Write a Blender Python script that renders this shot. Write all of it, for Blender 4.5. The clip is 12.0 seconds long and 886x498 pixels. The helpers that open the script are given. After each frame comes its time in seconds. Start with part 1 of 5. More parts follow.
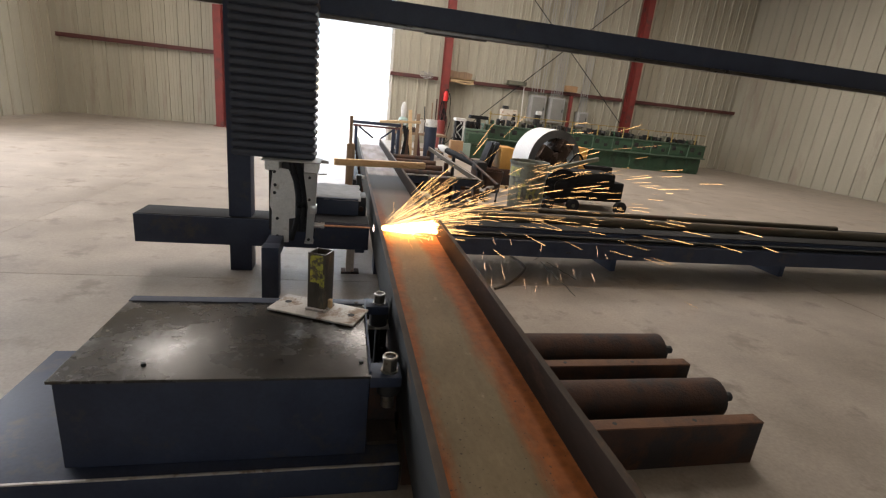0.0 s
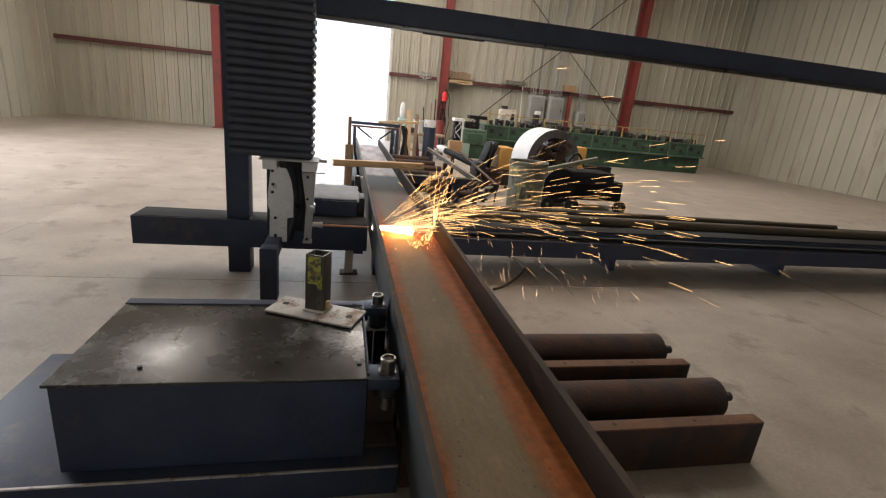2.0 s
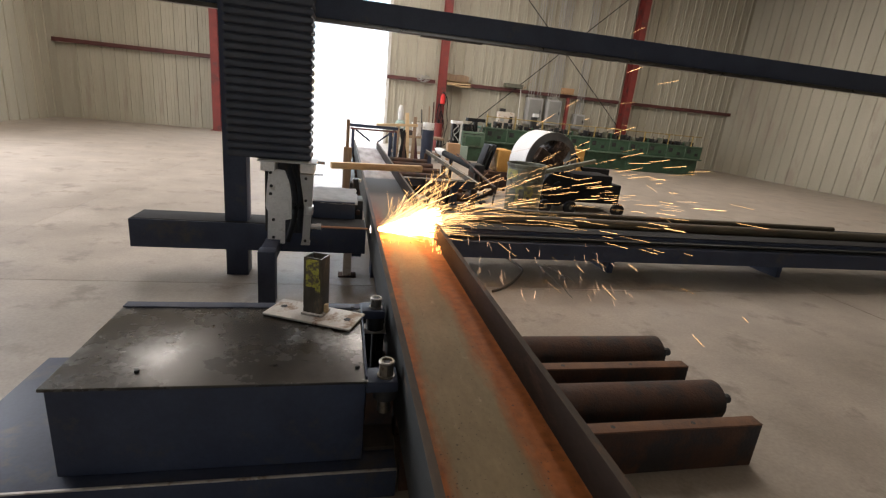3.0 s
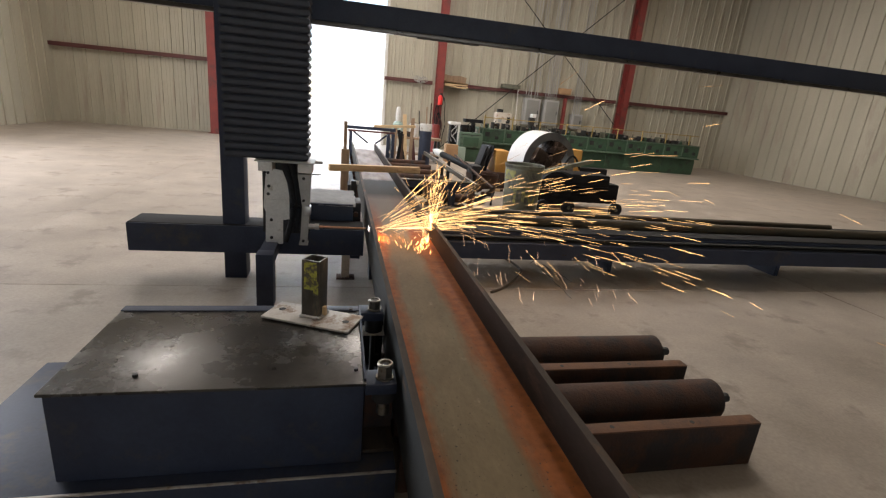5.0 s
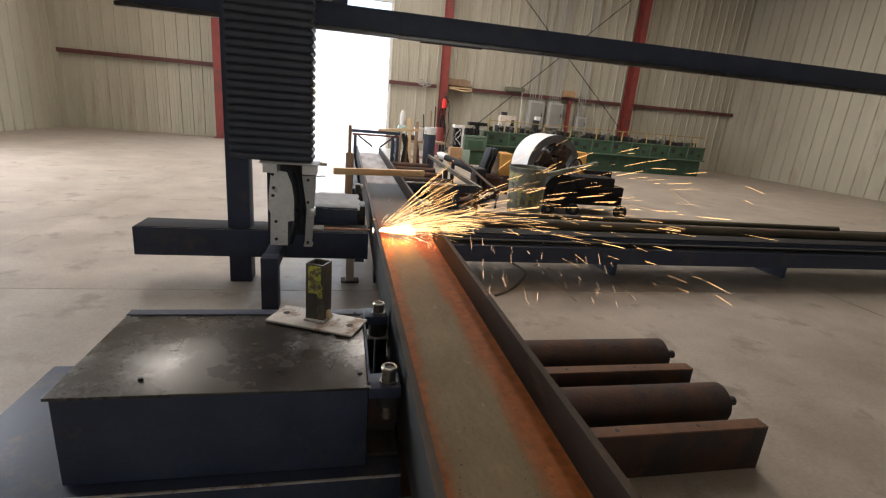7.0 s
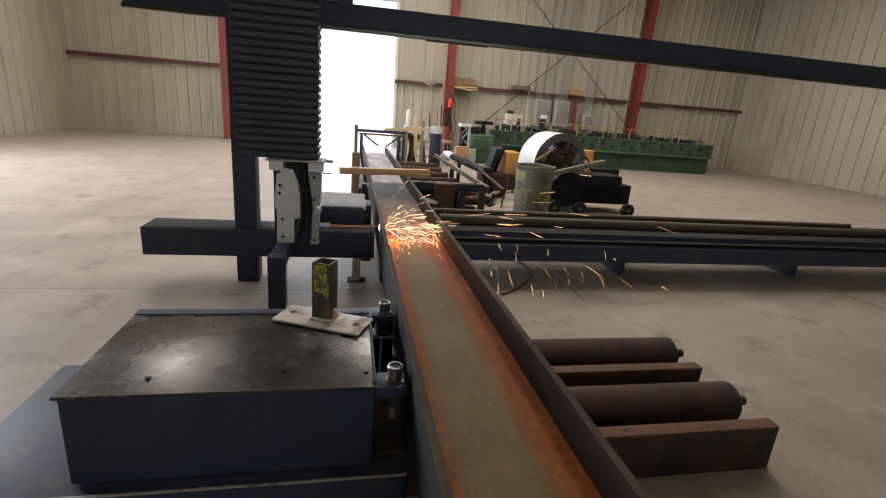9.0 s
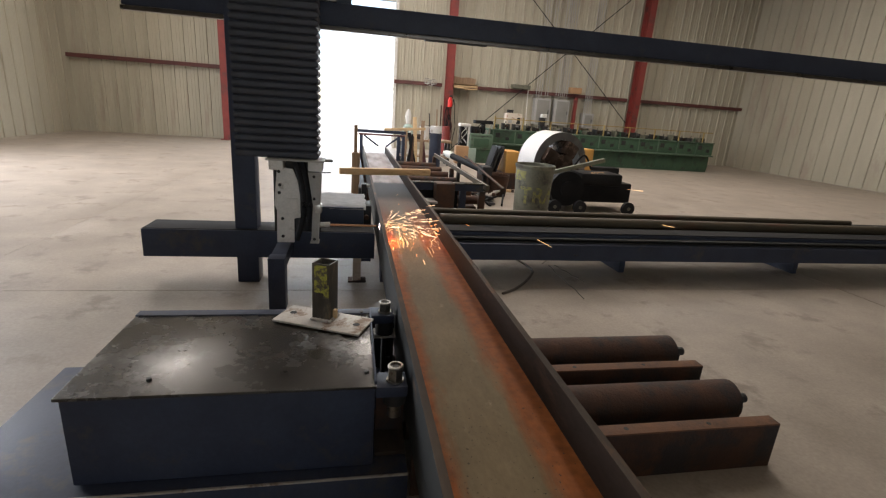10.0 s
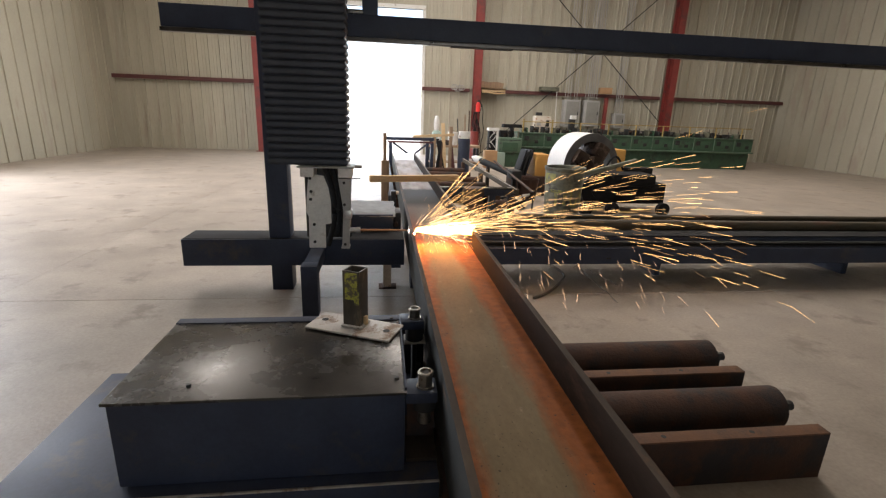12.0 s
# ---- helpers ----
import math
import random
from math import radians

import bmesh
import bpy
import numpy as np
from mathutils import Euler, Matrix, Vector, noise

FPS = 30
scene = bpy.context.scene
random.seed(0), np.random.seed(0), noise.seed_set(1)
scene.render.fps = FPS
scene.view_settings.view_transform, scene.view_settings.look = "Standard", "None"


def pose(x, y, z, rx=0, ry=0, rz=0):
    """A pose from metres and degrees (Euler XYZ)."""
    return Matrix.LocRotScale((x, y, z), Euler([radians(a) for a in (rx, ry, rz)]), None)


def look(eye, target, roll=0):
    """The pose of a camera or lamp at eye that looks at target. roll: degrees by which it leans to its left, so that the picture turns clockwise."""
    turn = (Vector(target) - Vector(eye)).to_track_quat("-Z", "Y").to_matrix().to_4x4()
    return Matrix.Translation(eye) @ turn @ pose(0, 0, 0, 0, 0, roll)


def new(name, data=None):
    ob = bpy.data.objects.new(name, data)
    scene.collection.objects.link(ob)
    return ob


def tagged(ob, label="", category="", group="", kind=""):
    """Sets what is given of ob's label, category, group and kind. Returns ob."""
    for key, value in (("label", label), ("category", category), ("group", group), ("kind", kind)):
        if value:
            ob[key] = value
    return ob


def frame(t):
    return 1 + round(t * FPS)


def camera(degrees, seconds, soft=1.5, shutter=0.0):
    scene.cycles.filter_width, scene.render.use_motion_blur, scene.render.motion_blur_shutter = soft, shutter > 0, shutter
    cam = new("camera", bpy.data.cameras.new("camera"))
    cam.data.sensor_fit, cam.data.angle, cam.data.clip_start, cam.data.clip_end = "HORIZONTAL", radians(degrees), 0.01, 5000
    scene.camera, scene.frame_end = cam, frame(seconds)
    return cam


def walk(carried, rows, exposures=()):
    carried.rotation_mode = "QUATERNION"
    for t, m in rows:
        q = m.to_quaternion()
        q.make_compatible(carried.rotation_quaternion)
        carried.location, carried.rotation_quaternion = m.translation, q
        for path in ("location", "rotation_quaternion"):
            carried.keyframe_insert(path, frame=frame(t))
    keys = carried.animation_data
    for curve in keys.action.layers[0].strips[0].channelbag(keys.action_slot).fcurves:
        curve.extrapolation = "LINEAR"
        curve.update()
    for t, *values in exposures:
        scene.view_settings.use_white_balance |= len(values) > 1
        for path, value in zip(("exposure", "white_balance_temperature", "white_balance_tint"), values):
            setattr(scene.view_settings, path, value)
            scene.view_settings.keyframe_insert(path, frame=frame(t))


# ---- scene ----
cam = camera(86.32, 12.0, soft=1.25, shutter=0.0)
# the path: seconds, eye, turn to the right of north, tilt down, lean
PATH = [
    (0, -0.025, -0.013, 1.499, 12.72, 16.96, 6.11),
    (0.5, -0.022, -0.009, 1.497, 12.68, 16.97, 6.06),
    (1, -0.021, -0.008, 1.5, 12.75, 16.96, 6.06),
    (1.5, -0.017, -0.008, 1.498, 12.73, 16.95, 5.83),
    (2, -0.016, -0.004, 1.499, 12.76, 16.92, 5.85),
    (2.5, -0.019, -0.009, 1.502, 12.79, 16.73, 5.8),
    (3, -0.015, -0.004, 1.5, 12.92, 16.61, 5.8),
    (5, -0.011, -0.006, 1.504, 13.06, 16.49, 5.37),
    (5.5, -0.01, -0.012, 1.508, 12.76, 16.29, 5.36),
    (6, -0.009, -0.012, 1.504, 12.51, 16.13, 5.09),
    (6.5, -0.007, -0.002, 1.501, 12.42, 16.13, 4.96),
    (7, -0.006, -0.007, 1.506, 12.42, 16.18, 4.99),
    (9, -0.001, -0.0, 1.501, 11.59, 16.33, 4.55),
    (9.5, -0.0, 0.0, 1.5, 11.56, 16.4, 4.38),
    (10, 0.003, -0.003, 1.502, 11.5, 16.38, 4.14),
    (10.5, 0.008, -0.004, 1.505, 11.51, 16.3, 4.08),
    (11, 0.005, 0.001, 1.501, 11.53, 16.16, 4.08),
    (11.5, 0.009, -0.008, 1.508, 11.05, 16.12, 3.74),
    (11.6, 0.009, -0.008, 1.508, 10.91, 16.11, 3.67),
    (11.7, 0.010, -0.008, 1.508, 10.53, 16.10, 3.49),
    (11.8, 0.011, -0.007, 1.507, 10.11, 16.08, 3.29),
    (11.9, 0.012, -0.007, 1.507, 9.35, 16.05, 2.92),
    (12, 0.015, -0.006, 1.506, 7.58, 15.96, 2.06),
]


def aim(x, y, z, turn, tilt, lean):
    a, b = radians(turn), radians(tilt)
    way = Vector((math.sin(a) * math.cos(b), math.cos(a) * math.cos(b), -math.sin(b)))
    return look((x, y, z), Vector((x, y, z)) + way, lean)


walk(cam, [(r[0], aim(*r[1:])) for r in PATH], exposures=[(0.0, 1.68), (12.0, 1.68)])

# ---- light ----
world = bpy.data.worlds.new("sky")
scene.world = world
world.use_nodes = True
wn = world.node_tree.nodes
sky = wn.new("ShaderNodeTexSky")
sky.sky_type, sky.sun_disc = "NISHITA", False
sky.sun_elevation, sky.sun_rotation = radians(62), radians(35)
wn["Background"].inputs["Strength"].default_value = 0.12
world.node_tree.links.new(sky.outputs[0], wn["Background"].inputs["Color"])
sun = new("sun", bpy.data.lights.new("sun", "SUN"))
sun.data.energy, sun.data.angle, sun.data.color = 3.5, radians(0.5), (1.0, 0.96, 0.9)
sun.matrix_world = look((math.sin(radians(35)) * math.cos(radians(62)) * 50, math.cos(radians(35)) * math.cos(radians(62)) * 50, 44), (0, 0, 0))

CEIL = 7.0
# unseen roof openings, added where the hall needed more light
ADDED_SKYLIGHTS = [(-4.5, 11.0), (2.5, 13.2), (9.5, 11.0), (3.2, 7.2)]


def area(name, m, sx, sy, watts, color):
    ob = new(name, bpy.data.lights.new(name, "AREA"))
    ob.data.shape, ob.data.size, ob.data.size_y = "RECTANGLE", sx, sy
    ob.data.energy, ob.data.color = watts, color
    ob.matrix_world = m
    return ob


# fill lamps in the added roof openings
for k, (sx, sy) in enumerate(ADDED_SKYLIGHTS):
    area("roof_fill_lamp", pose(sx, sy, CEIL + 0.02), 1.0, 4.0, 80 if k == 3 else 87, (1.0, 0.91, 0.85))
# fill daylight: openings behind and west are unseen and added, the far door is seen
area("door_fill_lamp", look((1.0, -8.95, 2.4), (1.0, 0, 1.6)), 4.0, 4.4, 23, (1.0, 0.91, 0.85))
area("door_fill_lamp", look((-8.95, 8.0, 2.3), (0, 6.0, 0.5)), 4.0, 4.2, 300, (0.9, 0.92, 1.0))
area("door_fill_lamp", look((-0.45, 18.35, 2.5), (-0.45, 0, 1.0)), 3.4, 4.8, 125, (0.84, 0.92, 1.0))


# ---- materials ----
def mat(name, c1, c2, scale=6.0, rough=0.6, metal=0.0, bump=0.15, fine=60.0, wear=None, wear_amount=0.35, wear_scale=3.0, rough2=None, spread=0.25, stretch=(1, 1, 1), per_object=0.0, spec=0.5):
    m = bpy.data.materials.new(name)
    m.use_nodes = True
    nt = m.node_tree
    n, l = nt.nodes, nt.links
    b = n["Principled BSDF"]
    b.inputs["Metallic"].default_value = metal
    b.inputs["Specular IOR Level"].default_value = spec
    tc = n.new("ShaderNodeTexCoord")
    mp = n.new("ShaderNodeMapping")
    mp.inputs["Scale"].default_value = stretch
    l.new(tc.outputs["Object"], mp.inputs[0])

    def noise_tex(s, d=6):
        t = n.new("ShaderNodeTexNoise")
        t.inputs["Scale"].default_value, t.inputs["Detail"].default_value = s, d
        t.inputs["Roughness"].default_value = 0.62
        l.new(mp.outputs[0], t.inputs["Vector"])
        return t

    def ramp(src, lo, hi, a, c):
        r = n.new("ShaderNodeValToRGB")
        r.color_ramp.elements[0].position, r.color_ramp.elements[1].position = lo, hi
        r.color_ramp.elements[0].color, r.color_ramp.elements[1].color = (*a, 1), (*c, 1)
        l.new(src, r.inputs[0])
        return r
    big, small = noise_tex(scale), noise_tex(fine, 3)
    r1 = ramp(big.outputs["Fac"], 0.5 - spread, 0.5 + spread, c1, c2)
    color = r1.outputs[0]
    mx = n.new("ShaderNodeMix")
    mx.data_type, mx.blend_type = "RGBA", "MULTIPLY"
    mx.inputs["Factor"].default_value = 0.35
    g = ramp(small.outputs["Fac"], 0.3, 0.7, (0.55, 0.55, 0.55), (1.0, 1.0, 1.0))
    l.new(color, mx.inputs["A"]), l.new(g.outputs[0], mx.inputs["B"])
    color = mx.outputs["Result"]
    if wear:
        w = noise_tex(wear_scale, 8)
        w.inputs["Roughness"].default_value = 0.7
        mask = ramp(w.outputs["Fac"], 0.62 - wear_amount * 0.3, 0.72 - wear_amount * 0.3, (0, 0, 0), (1, 1, 1))
        m2 = n.new("ShaderNodeMix")
        m2.data_type = "RGBA"
        l.new(mask.outputs[0], m2.inputs["Factor"]), l.new(color, m2.inputs["A"])
        m2.inputs["B"].default_value = (*wear, 1)
        color = m2.outputs["Result"]
    if per_object:
        oi = n.new("ShaderNodeObjectInfo")
        hs = n.new("ShaderNodeHueSaturation")
        mr = n.new("ShaderNodeMapRange")
        mr.inputs["To Min"].default_value, mr.inputs["To Max"].default_value = 1 - per_object, 1 + per_object
        l.new(oi.outputs["Random"], mr.inputs["Value"]), l.new(mr.outputs[0], hs.inputs["Value"]), l.new(color, hs.inputs["Color"])
        color = hs.outputs[0]
    l.new(color, b.inputs["Base Color"])
    rr = n.new("ShaderNodeMapRange")
    rr.inputs["From Min"].default_value, rr.inputs["From Max"].default_value = 0.3, 0.7
    rr.inputs["To Min"].default_value = rough if rough2 is None else rough2
    rr.inputs["To Max"].default_value = min(1.0, rough + 0.12) if rough2 is None else rough
    l.new(big.outputs["Fac"], rr.inputs["Value"]), l.new(rr.outputs[0], b.inputs["Roughness"])
    if bump:
        bp = n.new("ShaderNodeBump")
        bp.inputs["Strength"].default_value, bp.inputs["Distance"].default_value = bump, 0.01
        l.new(small.outputs["Fac"], bp.inputs["Height"]), l.new(bp.outputs[0], b.inputs["Normal"])
    return m


def glow(name, color, strength, sampled=True, vary=""):
    m = bpy.data.materials.new(name)
    m.use_nodes = True
    n, l = m.node_tree.nodes, m.node_tree.links
    n.clear()
    e, o = n.new("ShaderNodeEmission"), n.new("ShaderNodeOutputMaterial")
    e.inputs["Color"].default_value, e.inputs["Strength"].default_value = (*color, 1), strength
    l.new(e.outputs[0], o.inputs["Surface"])
    if vary:
        # each streak has its own heat
        src = n.new("ShaderNodeNewGeometry").outputs["Random Per Island"] if vary == "island" else n.new("ShaderNodeObjectInfo").outputs["Random"]
        mr = n.new("ShaderNodeMapRange")
        mr.inputs["To Min"].default_value, mr.inputs["To Max"].default_value = 0.25 * strength, 1.5 * strength
        l.new(src, mr.inputs["Value"]), l.new(mr.outputs[0], e.inputs["Strength"])
    m.cycles.emission_sampling = "FRONT_BACK" if sampled else "NONE"
    return m


BLUE = mat("dark blue machine paint", (0.028, 0.034, 0.055), (0.046, 0.055, 0.083), 5, 0.45, 0.0, 0.05, wear=(0.062, 0.056, 0.054), wear_amount=0.16, spec=0.25)
BLUE_TOP = mat("worn greasy sheet", (0.03, 0.025, 0.02), (0.082, 0.074, 0.062), 3.5, 0.34, 0.35, 0.04, wear=(0.17, 0.165, 0.155), wear_amount=0.34, wear_scale=2.6, rough2=0.2)
SLIDE = mat("polished slide steel", (0.06, 0.055, 0.05), (0.12, 0.11, 0.1), 10, 0.25, 0.8, 0.05)
BROWN = mat("oily brown steel", (0.045, 0.029, 0.022), (0.12, 0.082, 0.062), 6, 0.2, 0.5, 0.05)
DARK = mat("greasy black steel", (0.02, 0.02, 0.021), (0.045, 0.042, 0.039), 8, 0.5, 0.0, 0.1, spec=0.25)
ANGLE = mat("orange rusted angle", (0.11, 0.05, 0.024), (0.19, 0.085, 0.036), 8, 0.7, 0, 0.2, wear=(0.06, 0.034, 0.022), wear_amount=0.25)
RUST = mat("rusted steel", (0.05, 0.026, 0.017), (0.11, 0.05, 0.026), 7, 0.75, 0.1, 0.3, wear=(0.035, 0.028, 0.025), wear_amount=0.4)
BRIGHT = mat("bare machined steel", (0.42, 0.40, 0.37), (0.6, 0.58, 0.54), 14, 0.28, 0.9, 0.08, wear=(0.2, 0.13, 0.09), wear_amount=0.2, wear_scale=20)
NUT = mat("dull plated nut steel", (0.2, 0.18, 0.15), (0.36, 0.33, 0.28), 14, 0.32, 0.9, 0.08, wear=(0.12, 0.08, 0.05), wear_amount=0.25, wear_scale=20)
PLATE = mat("scaled plate steel", (0.36, 0.32, 0.27), (0.6, 0.56, 0.5), 9, 0.5, 0.35, 0.15, wear=(0.2, 0.13, 0.08), wear_amount=0.3, wear_scale=8)
TUBE = mat("mill steel tube", (0.05, 0.042, 0.036), (0.16, 0.14, 0.11), 8, 0.42, 0.5, 0.1, stretch=(1, 1, 0.35), wear=(0.2, 0.16, 0.11), wear_amount=0.25, wear_scale=14)
YELLOW_PAINT = mat("yellow marking paint", (0.4, 0.38, 0.05), (0.56, 0.52, 0.09), 20, 0.55, 0, 0.1, wear=(0.12, 0.1, 0.065), wear_amount=0.5, wear_scale=26)
FADED = mat("faded yellow spray paint", (0.21, 0.2, 0.06), (0.33, 0.31, 0.085), 14, 0.6, 0, 0.06, wear=(0.13, 0.125, 0.085), wear_amount=0.55, wear_scale=12)
WOOD = mat("raw lumber", (0.52, 0.33, 0.15), (0.72, 0.5, 0.28), 5, 0.7, 0, 0.2, stretch=(0.5, 6, 6), wear=(0.3, 0.17, 0.08), wear_amount=0.15)
WOOD_UP = mat("upright lumber", (0.2, 0.13, 0.08), (0.38, 0.26, 0.16), 5, 0.8, 0, 0.2, stretch=(6, 6, 0.5))
PALE_WOOD = mat("pale plywood", (0.5, 0.33, 0.16), (0.7, 0.5, 0.28), 5, 0.7, 0, 0.1, stretch=(0.6, 4, 4))
CONCRETE = mat("worn workshop concrete", (0.285, 0.24, 0.192), (0.45, 0.385, 0.315), 1.5, 0.58, 0, 0.16, fine=48, wear=(0.245, 0.205, 0.163), wear_amount=0.24, wear_scale=2.4, rough2=0.42, spec=0.34, spread=0.2)
WALLM = mat("cream wall sheet", (0.385, 0.353, 0.27), (0.49, 0.45, 0.35), 1.2, 0.5, 0.0, 0.03, wear=(0.36, 0.31, 0.24), wear_amount=0.25, wear_scale=1.5, stretch=(2, 1, 0.3), per_object=0.05)
ROOFM = mat("roof lining", (0.5, 0.47, 0.42), (0.6, 0.57, 0.52), 1.0, 0.6, 0, 0.03)
RED = mat("red primer", (0.16, 0.022, 0.018), (0.26, 0.04, 0.03), 4, 0.55, 0, 0.08, wear=(0.1, 0.03, 0.025), wear_amount=0.3)
DARKRED = mat("dull red primer", (0.07, 0.02, 0.018), (0.12, 0.035, 0.03), 4, 0.6, 0, 0.08)
GREEN = mat("machine green paint", (0.028, 0.068, 0.038), (0.05, 0.105, 0.058), 3, 0.42, 0, 0.05, wear=(0.03, 0.045, 0.03), wear_amount=0.3, wear_scale=4)
GREEN_LIGHT = mat("faded machine green paint", (0.07, 0.12, 0.078), (0.11, 0.17, 0.115), 5, 0.45, 0, 0.06, wear=(0.05, 0.06, 0.045), wear_amount=0.3, wear_scale=6)
MINT = mat("pale green cabinet paint", (0.28, 0.38, 0.32), (0.38, 0.48, 0.42), 4, 0.45, 0, 0.04)
COVER = mat("dusty wrinkled sheet", (0.15, 0.15, 0.15), (0.29, 0.285, 0.28), 9, 0.7, 0, 0.25, fine=25)
BLACK = mat("black machine paint", (0.008, 0.008, 0.009), (0.02, 0.019, 0.018), 6, 0.65, 0, 0.06, spec=0.15)
CREAM = mat("cream painted steel", (0.5, 0.43, 0.34), (0.66, 0.58, 0.48), 8, 0.6, 0, 0.1, wear=(0.3, 0.16, 0.09), wear_amount=0.25, wear_scale=9)
GREY = mat("grey cabinet paint", (0.34, 0.33, 0.31), (0.44, 0.43, 0.4), 3, 0.5, 0, 0.03)
DOORGREY = mat("dull panel door paint", (0.22, 0.21, 0.19), (0.3, 0.29, 0.26), 3, 0.5, 0, 0.03)
WHITE = mat("white paint", (0.62, 0.6, 0.56), (0.8, 0.78, 0.74), 6, 0.45, 0, 0.05, wear=(0.4, 0.36, 0.3), wear_amount=0.2, wear_scale=6)
RAILY = mat("yellow rail paint", (0.3, 0.21, 0.06), (0.42, 0.3, 0.1), 6, 0.5, 0, 0.05)
CARTON = mat("brown cardboard", (0.35, 0.2, 0.1), (0.48, 0.29, 0.15), 4, 0.8, 0, 0.06)
ORANGE = mat("orange sheet", (0.5, 0.24, 0.05), (0.62, 0.34, 0.08), 4, 0.6, 0, 0.05)
CAN = mat("grubby grey plastic", (0.11, 0.108, 0.075), (0.19, 0.185, 0.13), 6, 0.55, 0, 0.06, wear=(0.065, 0.06, 0.045), wear_amount=0.35, wear_scale=5)
COIL = mat("coated coil strip", (0.72, 0.71, 0.7), (0.82, 0.81, 0.79), 3, 0.3, 0.0, 0.03)
COIL_SIDE = mat("edge of wound strip", (0.1, 0.1, 0.1), (0.22, 0.215, 0.21), 4, 0.4, 0.6, 0.2)
RUBBER = mat("black rubber", (0.012, 0.012, 0.013), (0.03, 0.03, 0.032), 10, 0.7, 0, 0.1, spec=0.2)
BELLOWS = mat("folded black cloth", (0.036, 0.039, 0.05), (0.066, 0.071, 0.088), 8, 0.5, 0, 0.1, spec=0.35)
COPPER = mat("heated copper nozzle", (0.45, 0.2, 0.1), (0.62, 0.32, 0.18), 12, 0.3, 1.0, 0.05)
GRAVEL = mat("pale yard gravel", (0.42, 0.4, 0.36), (0.55, 0.52, 0.47), 0.6, 0.9, 0, 0.2)
PIPE = mat("dark brown pipe scale", (0.05, 0.039, 0.024), (0.105, 0.078, 0.045), 7, 0.6, 0.1, 0.2, wear=(0.09, 0.045, 0.025), wear_amount=0.2, wear_scale=5, stretch=(0.3, 1, 1))
HOSE = mat("brown rubber hose", (0.07, 0.055, 0.04), (0.14, 0.11, 0.08), 10, 0.6, 0, 0.05)
BRAND_RED = mat("bright red plastic", (0.7, 0.02, 0.02), (0.85, 0.04, 0.03), 6, 0.4, 0, 0.03)
MILL = mat("rolled beam steel", (0.019, 0.0205, 0.0205), (0.041, 0.0415, 0.0395), 4, 0.58, 0.0, 0.12, wear=(0.1, 0.055, 0.03), wear_amount=0.12, wear_scale=7, stretch=(1, 0.3, 1), spec=0.18)
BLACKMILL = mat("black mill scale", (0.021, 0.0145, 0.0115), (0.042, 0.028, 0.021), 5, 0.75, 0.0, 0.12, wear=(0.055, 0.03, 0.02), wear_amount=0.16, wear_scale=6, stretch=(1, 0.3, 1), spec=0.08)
EDGE = mat("burnished flange edge", (0.045, 0.033, 0.025), (0.095, 0.07, 0.05), 12, 0.65, 0.0, 0.1, wear=(0.12, 0.065, 0.035), wear_amount=0.25, wear_scale=10, stretch=(1, 0.3, 1), spec=0.15)
FLAME = glow("white hot metal jet", (1.0, 0.36, 0.085), 22.0)
SPRAY = glow("sprayed hot metal", (1.0, 0.55, 0.21), 1.35, False, "island")
SPLASH = glow("splashing hot metal", (1.0, 0.4, 0.11), 3.2)
SCATTER = glow("scattered hot metal", (1.0, 0.58, 0.32), 1.5, False, "island")
RAIN = glow("falling hot metal", (1.0, 0.6, 0.36), 0.85, False, "island")
SPARK = glow("flying hot metal", (1.0, 0.56, 0.24), 1.0, False, "object")
EMBER = glow("cooling droplet", (1.0, 0.33, 0.1), 1.0, False, "object")
STAR = glow("cutting point", (1.0, 0.85, 0.75), 2.6)
POOL = glow("molten orange pool", (1.0, 0.36, 0.1), 1100.0)


